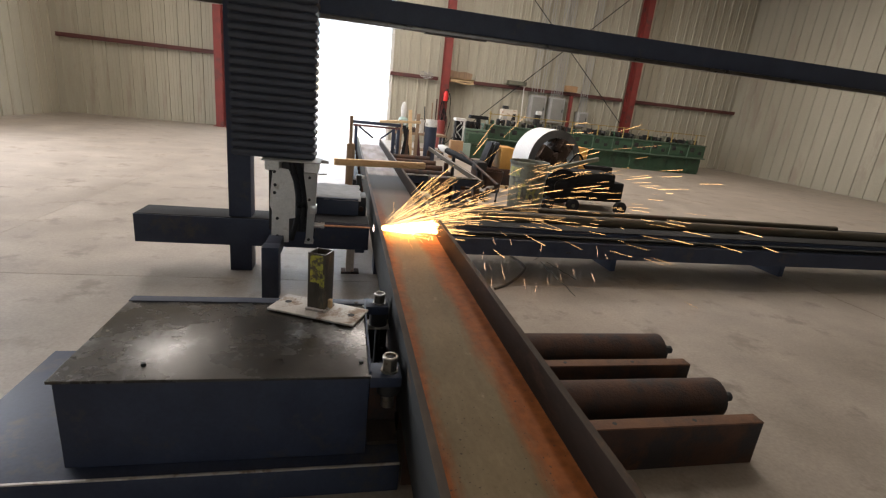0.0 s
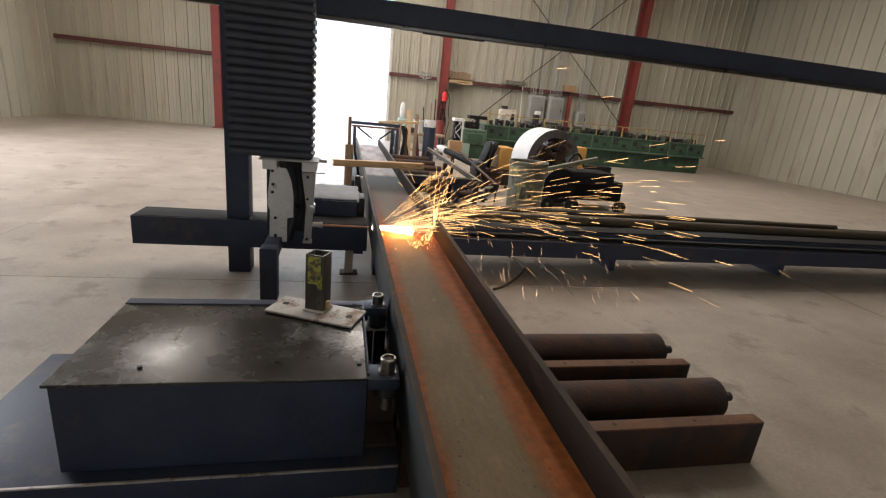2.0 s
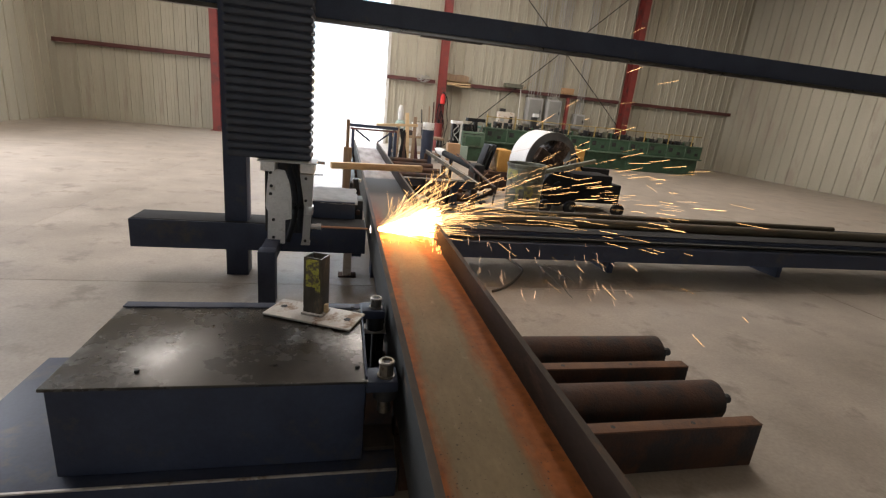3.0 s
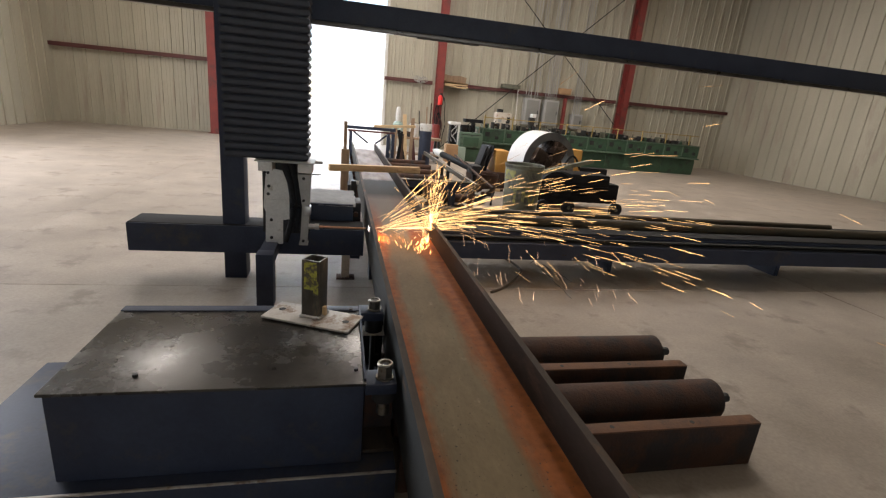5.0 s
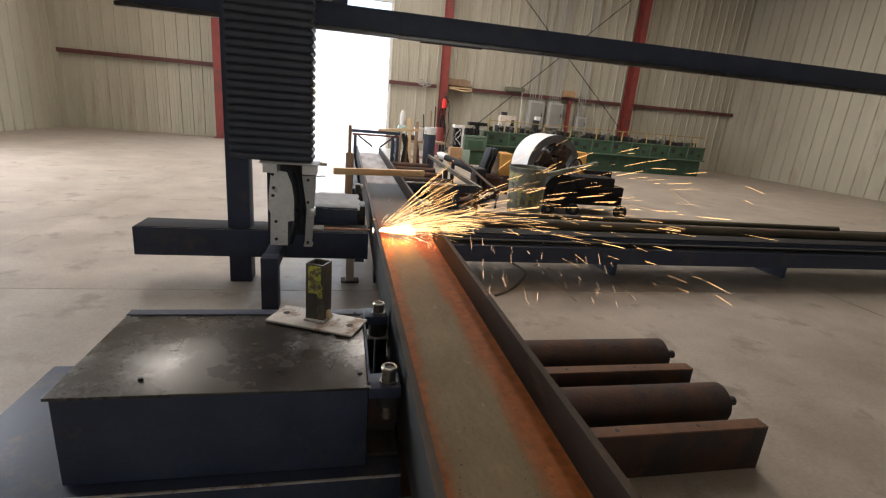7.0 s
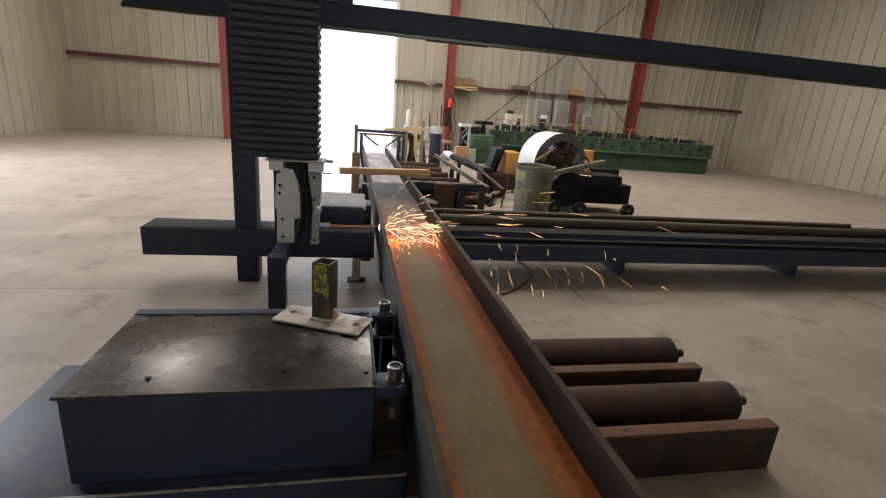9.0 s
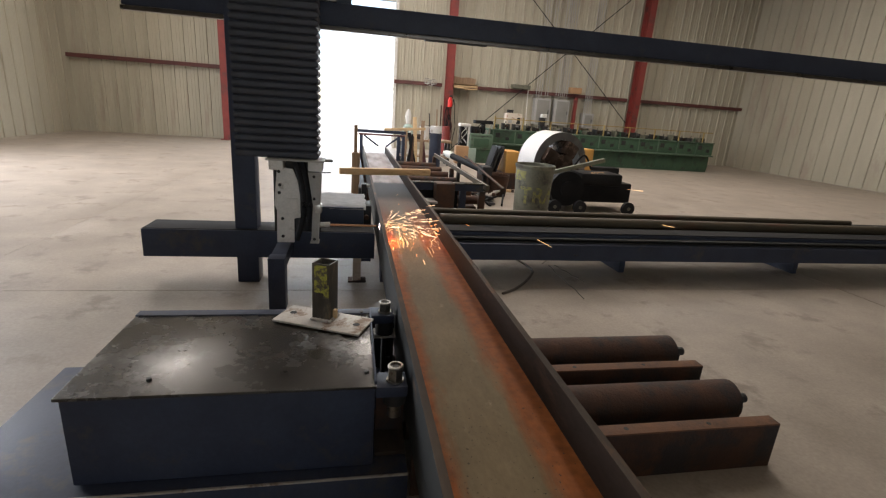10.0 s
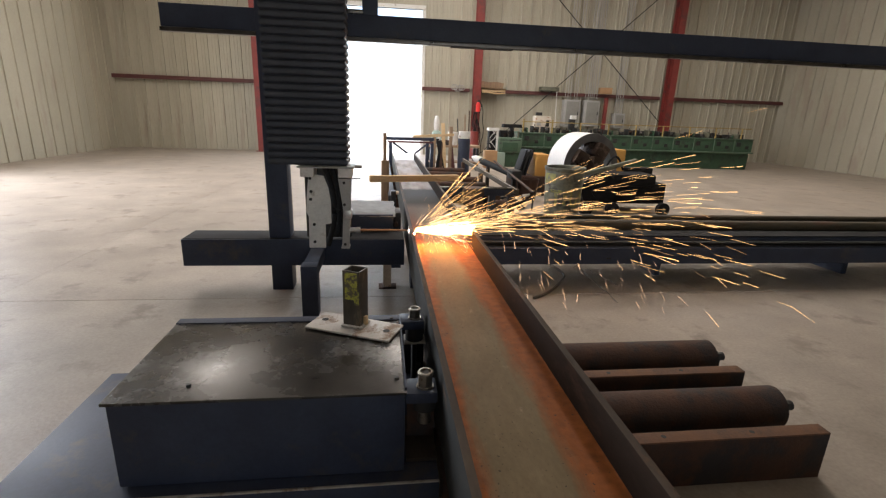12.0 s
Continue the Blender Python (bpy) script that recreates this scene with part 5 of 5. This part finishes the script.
def wall_fittings():
    y = NY - 0.02
    for x0, x1, z0, z1 in ((6.82, 7.46, 1.2, 2.18), (7.62, 8.24, 1.24, 2.18), (8.85, 9.3, 1.2, 1.75)):
        e = thing("electrical_panel", ((x0 + x1) / 2, y, z0), "grey electrical panel on the metal wall", "electrical panel", "electrical panels")
        part("case", box(B(), x0, x1, y - 0.25, y, z0, z1, 0.008), GREY, e)
        part("door", box(B(), x0 + 0.09, x1 - 0.06, y - 0.262, y - 0.25, z0 + 0.06, z1 - 0.06, 0.004), DOORGREY, e)
        part("handle", box(B(), x1 - 0.10, x1 - 0.07, y - 0.275, y - 0.262, (z0 + z1) / 2 - 0.06, (z0 + z1) / 2 + 0.06), DARK, e)
    for xs, z in (((6.86, 6.96, 7.06, 7.22, 7.32), 2.18), ((7.66, 7.76, 7.84, 7.92, 8.0, 8.1), 2.18), ((8.9, 8.98, 9.06, 9.16), 1.75)):
        for x in xs:
            single("conduit", rod(B(), (x, y - 0.16, z - 0.005), (x, y - 0.16, CEIL - 0.01), 0.014, seg=8), GREY, (x, y, z), "thin pale metal conduit rising from the panel", "conduit", "conduits")
    single("conduit", rod(B(), (6.55, y - 0.2, 1.1), (6.5, y - 0.2, 2.45), 0.016, seg=8), WHITE, (6.5, y, 1.1), "thin white conduit on the wall", "conduit", "conduits")
    single("wire_trough", box(B(), 5.85, 6.55, y - 0.3, y, 2.46, 2.60, 0.008), CAN, (6.2, y, 2.46), "grey wire trough on the girt", "trough")
    single("small_box", box(B(), 8.15, 8.62, y - 0.32, y - 0.13, 2.44, 2.66, 0.01), CARTON, (8.4, y, 2.44), "brown carton sitting on the girt", "carton")
    single("red_post", box(B(), 8.42, 8.52, y - 0.3, y - 0.15, 0.0, 2.31, 0.004), RED, (8.47, y, 0), "red steel post below the girt", "post")
    w = thing("plywood_offcuts", (4.0, y - 0.1, 2.43), "warped plywood offcuts resting on the girt", "plywood")
    for k, (dz, sag) in enumerate(((0.0, 0.05), (0.09, 0.02), (0.14, 0.0))):
        s = B()
        top = [(3.6 + 0.87 * i / 10, 2.26 + dz + sag * math.sin(i / 10 * 6.0 + 0.5) * 0.5 + sag * 0.5) for i in range(11)]
        prism(s, top + [(x, z + 0.05 + 0.04 * (k == 1)) for x, z in reversed(top)], "y", y - 0.42, y - 0.125)
        part("sheet", s, PALE_WOOD if k != 2 else WOOD, w)
    s = B()
    prism(s, [(3.6, 2.435), (4.44, 2.435), (4.47, 2.66), (4.2, 2.71), (3.9, 2.68), (3.62, 2.72)], "y", y - 0.11, y - 0.07)
    part("sheet", s, WOOD_UP, w, "brown upright plywood offcut")
    c = thing("chain_bundle", (2.75, y - 0.2, 2.44), "grey tangled cable bundle hung over the girt", "cable bundle")
    rnd = random.Random(2)
    for k in range(6):
        q = Vector((2.6 + 0.06 * k, y - 0.18, 2.40 + 0.06 * rnd.random()))
        pts = [q + Vector((0.09 * math.cos(a), 0.03 * math.sin(a * 2), 0.09 * math.sin(a))) for a in (2 * math.pi * i / 14 for i in range(15))]
        part("loop", sweep(B(), pts, 0.012, 6), GREY, c)
    # extinguisher and hanging gear on the column
    e = thing("fire_extinguisher", (3.42, NY - 0.68, 1.62), "bright red fire extinguisher hung on the red column", "extinguisher")
    x, yy = 3.44, NY - 0.68
    part("cylinder", lathe(B(), [(0, 1.62), (0.075, 1.62), (0.085, 1.64), (0.085, 1.86), (0.05, 1.94), (0.02, 1.96), (0, 1.96)], (x, yy, 0), 20), BRAND_RED, e)
    part("valve", box(B(), x - 0.03, x + 0.06, yy - 0.03, yy + 0.03, 1.96, 2.03, 0.006), DARK, e)
    part("hose", sweep(B(), [(x + 0.06 + 0.05 * math.sin(k * 0.5), yy - 0.03, 1.98 - 0.06 * k) for k in range(8)], 0.014, 6), RUBBER, e)
    part("bracket", box(B(), x - 0.03, x + 0.03, yy + 0.06, yy + 0.12, 1.7, 1.8), DARK, e)
    hg = thing("hanging_hoses", (3.4, NY - 0.6, 0.5), "black and dull red hoses hung in loops on the red column", "hoses")
    for q in range(5):
        cx, top = 3.36 + 0.035 * q, 1.60 - 0.06 * q
        lp = [(cx + 0.07 * math.sin(a), NY - 0.60 - 0.012 * q, top - 0.35 + 0.35 * math.cos(a) - 0.06 * q) for a in (2 * math.pi * k / 16 for k in range(17))]
        part("loop", sweep(B(), lp, 0.018, 6), (RUBBER, DARKRED, BLACK, RUBBER, DARKRED)[q], hg)
    part("hook", rod(B(), (3.4, NY - 0.545, 1.58), (3.4, NY - 0.68, 1.60), 0.012, seg=8), DARK, hg)
    single("hanging_cable", sweep(B(), [(3.62 + 0.10 * math.sin(k / 14 * 3.0) + 0.02 * math.sin(k), NY - 0.42, 1.9 - 0.125 * k) for k in range(15)], 0.014, 6), RUBBER, (3.65, NY - 0.42, 0.1), "black cable hanging beside the column", "cable")
    for dx, ln, mt in ((-0.16, 1.65, RUST), (-0.28, 1.5, WOOD_UP), (-0.5, 1.35, DARK)):
        single("long_tool", rod(B(), (3.3 + dx, NY - 0.75, 0.0), (3.34 + dx * 1.25, NY - 0.60, ln), 0.022, seg=8), mt, (3.3 + dx, NY - 0.75, 0), "long handled tool leaning by the column", "tool", "leaning tools")
    single("red_drum", lathe(B(), [(0, 0), (0.17, 0), (0.17, 0.8), (0.15, 0.95), (0, 0.95)], (3.22, NY - 1.3, 0), 22), RED, (3.22, NY - 1.3, 0), "dull red tall drum by the column", "drum")
    # hose on the floor
    pts = [(1.70, 4.75), (1.762, 4.601), (1.80, 4.42), (1.80, 4.25), (1.751, 4.141), (1.66, 4.0), (1.55, 3.86), (1.42, 3.73), (1.276, 3.633)]
    fine = []
    for i in range(len(pts) - 1):
        p0, p1, p2, p3 = (Vector(pts[max(0, min(len(pts) - 1, i + j))]) for j in (-1, 0, 1, 2))
        for s in range(4):
            u = s / 4
            q = 0.5 * ((2 * p1) + (p2 - p0) * u + (2 * p0 - 5 * p1 + 4 * p2 - p3) * u * u + (3 * p1 - p0 - 3 * p2 + p3) * u ** 3)
            fine.append((q.x, q.y, 0.012))
    single("floor_hose", sweep(B(), fine, 0.012, 10), HOSE, (1.6, 4.2, 0), "brown hose curving over the concrete floor", "hose")


wall_fittings()


# ---- sparks ----
def needle(bm, p, q, r, slot=0):
    """A thin four-sided streak that tapers at both ends."""
    p, q = Vector(p), Vector(q)
    d = (q - p)
    m = d.to_track_quat("Z", "Y")
    rings = [[bm.verts.new(p + d * u + m @ Vector((w * r * math.cos(a), w * r * math.sin(a), 0))) for a in (0, 1.571, 3.142, 4.712)] for u, w in ((0.12, 0.75), (0.9, 1.0))]
    a, b = bm.verts.new(p), bm.verts.new(q)
    for k in range(4):
        n = (k + 1) % 4
        for corners in ((a, rings[0][n], rings[0][k]), (rings[0][k], rings[0][n], rings[1][n], rings[1][k]), (b, rings[1][k], rings[1][n])):
            bm.faces.new(corners).material_index = slot


def arc(bm, origin, turn, rise, start, length, r, drop=0.10, slot=0):
    """A streak on a ballistic arc that leaves the origin: turn and rise in degrees."""
    a, e = radians(turn), radians(rise)
    d = Vector((math.cos(a) * math.cos(e), math.sin(a) * math.cos(e), math.sin(e)))
    o = Vector(origin)
    needle(bm, o + d * start - Vector((0, 0, drop * start * start)), o + d * (start + length) - Vector((0, 0, drop * (start + length) ** 2)), r, slot)


def clip(v, lo, hi):
    return max(lo, min(hi, v))


def swarm(name, bm, mt, label):
    return tagged(new(name, mesh_of(name, bm, mt)), label, "sparks", "sparks of the cut", "stuff")


def core_jets():
    """Three jets of burning metal across the web, each larger than the last."""
    made = []
    for k, (count, length, spread, lift) in enumerate(((110, 0.24, 9, 1), (170, 0.46, 9, 3), (420, 0.50, 13, 13))):
        rnd, b = random.Random(40 + k), B()
        for i in range(count):
            s = length * 0.75 * rnd.random() ** (1.3 if k < 2 else 0.8)
            ln = clip(rnd.uniform(0.10, 0.28), 0.05, length + 0.06 - s)
            u, v = clip(rnd.gauss(0, 1), -2, 2), clip(rnd.gauss(0, 1), -1.3, 2)
            outer = abs(v) > 1.05 or abs(u) > 1.5
            arc(b, (0.012 * rnd.random(), 0.012 * rnd.gauss(0, 1), 0.008 * rnd.gauss(0, 1)), u * spread, lift + v * spread * 0.75, s, ln, (0.0009 if outer else 0.0015) * (0.5 + rnd.random()), 0.02, 1 if outer else 0)
        # ragged tips that shoot out of the flare
        for i in range((0, 40, 170)[k]):
            p = (0.08 + 0.38 * rnd.random(), 0.02 * rnd.gauss(0, 1), 0.03 + 0.05 * rnd.random())
            arc(b, p, rnd.gauss(0, 25), clip(rnd.gauss(36, 26), -5, 110), rnd.uniform(0.02, 0.12), rnd.uniform(0.08, 0.2), 0.0008, 0.1, 1)
        made.append(swarm("flame_jet", b, (FLAME, SPRAY), "white-yellow jet of burning metal across the beam web"))
    return made


def fans():
    """Long straight streaks that fan out upwards from the cutting point."""
    made = []
    for k in range(3):
        rnd, b = random.Random(60 + k), B()
        for i in range(140):
            e = 3 + 44 * rnd.random() ** 2.0
            s = 0.04 + 0.55 * rnd.random()
            arc(b, (0, 0, 0), clip(rnd.gauss(0, 14), -30, 30), e, s, rnd.uniform(0.10, 0.34), 0.0008 * (0.6 + 0.8 * rnd.random()), 0.05)
        made.append(swarm("spark_fan", b, SPRAY, "fan of long yellow streaks over the beam web"))
    return made


def fountains():
    """Metal that strikes the inner face of the far flange, splashes up and drips down."""
    made = []
    for k in range(3):
        rnd, b = random.Random(80 + k), B()
        for i in range(85):
            s = 0.52 * rnd.random() ** 1.5
            arc(b, (0, 0.02 * rnd.gauss(0, 1), 0), rnd.gauss(0, 30), clip(rnd.gauss(86, 6 + 24 * rnd.random() ** 2.5), 20, 150), s, rnd.uniform(0.04, 0.13), 0.0009 * (0.5 + rnd.random()), 0.1, 1 if s > 0.1 else 0)
        for i in range(34):
            far = rnd.random() ** 1.5
            p = Vector((-0.012 - 0.16 * far * rnd.random(), -0.42 * far, -0.01 - 0.07 * rnd.random()))
            needle(b, p, p + Vector((rnd.gauss(-0.004, 0.012), -0.03 * rnd.random(), -0.015 - 0.035 * rnd.random())), 0.0015)
        made.append(swarm("spark_fountain", b, (SPLASH, SPRAY), "fountain of orange sparks at the flange"))
    return made


def streams():
    """Sparks that clear the flange and fly on over the machine frame."""
    made = []
    for k in range(4):
        rnd, b = random.Random(100 + k), B()
        for i in range(82):
            s = 0.02 + 2.5 * rnd.random() ** 1.25
            arc(b, (0.0, 0.02 * rnd.gauss(0, 1), 0.02 * rnd.gauss(0, 1)), clip(rnd.gauss(0, 9), -20, 20), 12 + clip(rnd.gauss(0, 9.5), -12, 26), s, rnd.uniform(0.08, 0.30), 0.0010 * (0.6 + 0.8 * rnd.random()), 0.06)
        made.append(swarm("spark_stream", b, SPRAY, "stream of thin yellow sparks flying over the frame"))
    return made


def rains():
    """Spent sparks that rain down on the floor beyond the beam."""
    made = []
    for k in range(3):
        rnd, b = random.Random(120 + k), B()
        for i in range(27):
            x = 0.06 + 1.75 * rnd.random() ** 1.3
            y = rnd.gauss(-0.12, 0.22)
            z = rnd.uniform(0.06, 0.62) - 0.10 * x
            d = Vector((0.25 + 0.30 * x + 0.2 * rnd.gauss(0, 1), 0.2 * rnd.gauss(0, 1), -1)).normalized()
            p = Vector((x, y, max(0.05, z)))
            needle(b, p, p + d * rnd.uniform(0.04, 0.11), 0.0011 * (0.6 + 0.7 * rnd.random()))
        made.append(swarm("spark_rain", b, RAIN, "loose rain of pale falling sparks beyond the beam"))
    return made


def sparkles():
    """Small sparks that scatter over the web round the cutting point."""
    made = []
    for k in range(3):
        rnd, b = random.Random(140 + k), B()
        for i in range(46):
            arc(b, (0, 0, 0), clip(rnd.gauss(-5, 40), -80, 80), clip(rnd.gauss(16, 24), -6, 75), 0.03 + 0.46 * rnd.random(), rnd.uniform(0.05, 0.14), 0.0009 * (0.5 + rnd.random()), 0.5)
        for i in range(12):
            arc(b, (0, 0, -0.01), rnd.gauss(-4, 10), rnd.gauss(3, 5), 0.46 * rnd.random(), rnd.uniform(0.05, 0.14), 0.0010, 0.1)
        for i in range(24):
            p = Vector((0.03 + 0.43 * rnd.random() ** 0.8, -0.26 * rnd.random(), -0.05 - 0.06 * rnd.random()))
            d = Vector((rnd.gauss(0, 1), rnd.gauss(0, 1), rnd.gauss(0.5, 0.7))).normalized()
            needle(b, p, p + d * rnd.uniform(0.012, 0.035), 0.0014 * (0.5 + rnd.random()))
        made.append(swarm("spark_scatter", b, SCATTER, "scatter of small orange sparks over the web"))
    return made


SWARMS = {"core": core_jets(), "fan": fans(), "fountain": fountains(), "stream": streams(), "rain": rains(), "scatter": sparkles()}
SPARKS = []


def make_sparks():
    rnd = random.Random(11)
    meshes = []
    for ln, r, mt in ((0.20, 0.0011, SPARK), (0.15, 0.0011, SPARK), (0.26, 0.0010, SPARK), (0.09, 0.0011, SPARK), (0.05, 0.0012, SPARK), (0.022, 0.0024, EMBER), (0.035, 0.0018, EMBER)):
        b = B()
        needle(b, (0, 0, -ln / 2), (0, 0, ln / 2), r)
        meshes.append(mesh_of("spark", b, mt))
    for kind, count, pick in (("far", 110, (0, 0, 1, 1, 2, 3)), ("bounce", 50, (1, 3, 4, 3)), ("drop", 110, (4, 5, 4, 5, 6))):
        for k in range(count):
            o = tagged(new("spark", meshes[rnd.choice(pick)]), "glowing orange streak of flying hot metal" if kind != "drop" else "small glowing red-orange metal droplet", "spark", "flying sparks")
            SPARKS.append((kind, o))


make_sparks()


# ---- what moves ----
# how strongly each kind of fire burns, 0 to 4, second by second in tenths
FIRE = {
    "core": ("2111033102", "2222233332", "1231120310", "3211230220", "3120313023", "0121021231", "2111121232", "1222211110", "0000000000", "0000001010", "0000001000", "0132203232", "2"),
    "fan": ("2100320113", "1202101211", "1221112220", "2111021121", "1200212122", "1012223112", "0111213111", "2211111010", "1110000000", "0000000010", "0000113213", "1111122111", "1"),
    "fountain": ("0222122331", "2222222112", "1101223112", "1012102210", "1202101100", "2211101110", "1011102100", "0010000000", "0000000000", "0000000000", "0000000000", "0000000000", "0"),
    "stream": ("2211222222", "2223322222", "2222222332", "2222223222", "2122322233", "3212333222", "2222233222", "2221211111", "1111111111", "0000000100", "0000013224", "4333333334", "3"),
    "rain": ("1222222222", "2222222222", "2221121222", "2221222122", "2222222222", "2222223222", "2122233333", "2221222111", "1111111111", "1100001100", "0000101122", "3222332233", "2"),
    "scatter": ("0000100000", "0000001000", "0000000000", "0000000000", "0000010000", "0001101010", "0110100100", "1110111111", "1122222222", "2112222222", "1111221222", "2111121111", "1"),
}


def along(table, t):
    for (a, u), (b, v) in zip(table, table[1:]):
        if a <= t <= b:
            return u + (v - u) * (t - a) / (b - a)
    return table[-1][1]


def torch_z(t):
    return along(TORCH_Z, t)


def fire(kind, t):
    i = int(round(clip(t, 0.0, 12.0) * 10))
    return int(FIRE[kind][i // 10][i % 10])


def motions():
    step = 1.0 / FPS
    end = 12.0
    walk(TORCH, [(t, pose(-0.4, 3.78, z)) for t, z in TORCH_Z])
    for k, o in enumerate(PLEATS):
        share = 1 - k / len(PLEATS)
        walk(o, [(t, pose(0, 0, k * PLEAT + (z - ZREF) * share)) for t, z in TORCH_Z])
    idle = pose(-0.115, 4.56, 0.44)
    parked = pose(0.9, 3.8, -3.0)
    rnd = random.Random(5)
    # swarms: one after another leaves the cut and flies on for a tenth of a second; those switched off wait hidden
    # under the floor
    for kind, group in SWARMS.items():
        for k, o in enumerate(group):
            rows = []
            for i in range(121):
                t = i * 0.1
                level = fire(kind, t)
                on = k < level if kind != "core" else (level > 0 and k <= level - 1)
                z = torch_z(t)
                roll, tip, turn = rnd.uniform(-25, 25), rnd.uniform(-4, 3), rnd.uniform(-6, 6)
                if kind in ("core", "fan"):
                    at, go = pose(0.270, 3.8, z, 0.6 * roll, tip * 0.6, turn), Vector((0.035, 0, 0.004))
                elif kind == "fountain":
                    at, go = pose(0.747, 3.8, max(z, 0.50), 0, tip, 3 * turn), Vector((0, 0, 0.03))
                elif kind == "stream":
                    at, go = pose(0.72, 3.8, BZ1 + 0.02, roll, tip, turn), Vector((0.16, 0, 0.02))
                elif kind == "rain":
                    at, go = pose(0.84, 3.8, 0.02, 0, 0, turn), Vector((0.04, 0, -0.045))
                else:
                    at, go = pose(0.271, 3.8, z, 0, tip, 2 * turn), Vector((0.02, 0, 0))
                if on:
                    rows += [(t, at), (t + 2 * step, Matrix.Translation(go) @ at)]
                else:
                    rows += [(t, parked), (t + 2 * step, parked)]
            walk(o, [r for r in rows if r[0] < end + 0.01])
    # single sparks: flight after flight
    for kind, o in SPARKS:
        t, rows = -rnd.random() * 0.5, []
        while t < end:
            z = torch_z(clip(t, 0.0, end))
            late = t > 7.6
            share = 0.3 * fire("stream", t)
            flies = rnd.random() < (share if kind == "far" else 0.3 * fire("scatter" if late else "fountain", t) if kind == "bounce" else 0.65)
            if kind == "far":
                p = Vector((0.30 + 0.4 * rnd.random(), 3.8, z + 0.01))
                up = clip(rnd.gauss(13, 9), -10, 30)
                a, e, sp = radians(rnd.gauss(3, 11)), radians(up), rnd.uniform(3.2, 7.6)
                if p.z + (0.77 - p.x) * math.tan(e) < BZ1 + 0.02:
                    e = math.atan2(BZ1 + 0.03 - p.z, 0.77 - p.x) + abs(rnd.gauss(0, 0.12))
                life = rnd.uniform(0.3, 0.6)
            elif kind == "bounce":
                p = Vector((0.29 if late else 0.742, 3.8 + rnd.gauss(0, 0.03), max(z, 0.5)))
                a, e, sp = radians(rnd.gauss(0, 45) if late else rnd.uniform(-180, 180)), radians(rnd.uniform(10, 70) if late else rnd.uniform(45, 88)), rnd.uniform(0.8, 2.4)
                life = rnd.uniform(0.15, 0.35)
            else:
                p = Vector((0.29 + 0.1 * rnd.random(), 3.8 - 0.05 * rnd.random(), max(0.46, z - 0.04 * rnd.random())))
                if rnd.random() < 0.5:
                    p.x = 0.66 + 0.06 * rnd.random()
                a, e, sp = radians(rnd.gauss(-50, 50)), radians(rnd.uniform(-5, 60)), rnd.uniform(0.5, 2.3)
                life = rnd.uniform(0.14, 0.34)
            v = Vector((math.cos(a) * math.cos(e), math.sin(a) * math.cos(e), math.sin(e))) * sp
            floor_z = 0.02
            if flies:
                fl = []
                for k in range(4):
                    u = life * k / 3
                    q = p + v * u + Vector((0, 0, -4.9 * u * u))
                    w = v + Vector((0, 0, -9.8 * u))
                    low = floor_z if (q.x > 0.85 or q.x < 0.2) else 0.44
                    if q.z < low:
                        q.z = low
                    if q.x < 0.29 and q.z < BZ1 + 0.03:
                        q.x = 0.29
                    if kind != "far" and 0.70 < q.x and q.z < BZ1 + 0.03:
                        q.x = 0.70
                    fl.append((t + u, Matrix.Translation(q) @ w.to_track_quat("Z", "Y").to_matrix().to_4x4()))
            else:
                fl = [(t, idle), (t + life, idle)]
            rows += fl
            t += life + step * 1.01
        use = []
        for r in rows:
            if r[0] <= 0:
                use = [(0.0, r[1])]
            elif r[0] <= end + 0.7:
                f = frame(r[0])
                if not use or f > frame(use[-1][0]):
                    use.append(((f - 1) / FPS, r[1]))
        # the least turn from row to row that lays the streak along its way
        q, turned = use[0][1].to_quaternion(), []
        for tt, m in use:
            way = m.to_3x3() @ Vector((0, 0, 1))
            axis = q @ Vector((0, 0, 1))
            if axis.dot(way) < 0:
                way = -way
            q = axis.rotation_difference(way) @ q
            turned.append((tt, Matrix.LocRotScale(m.translation, q, None)))
        walk(o, turned)


motions()
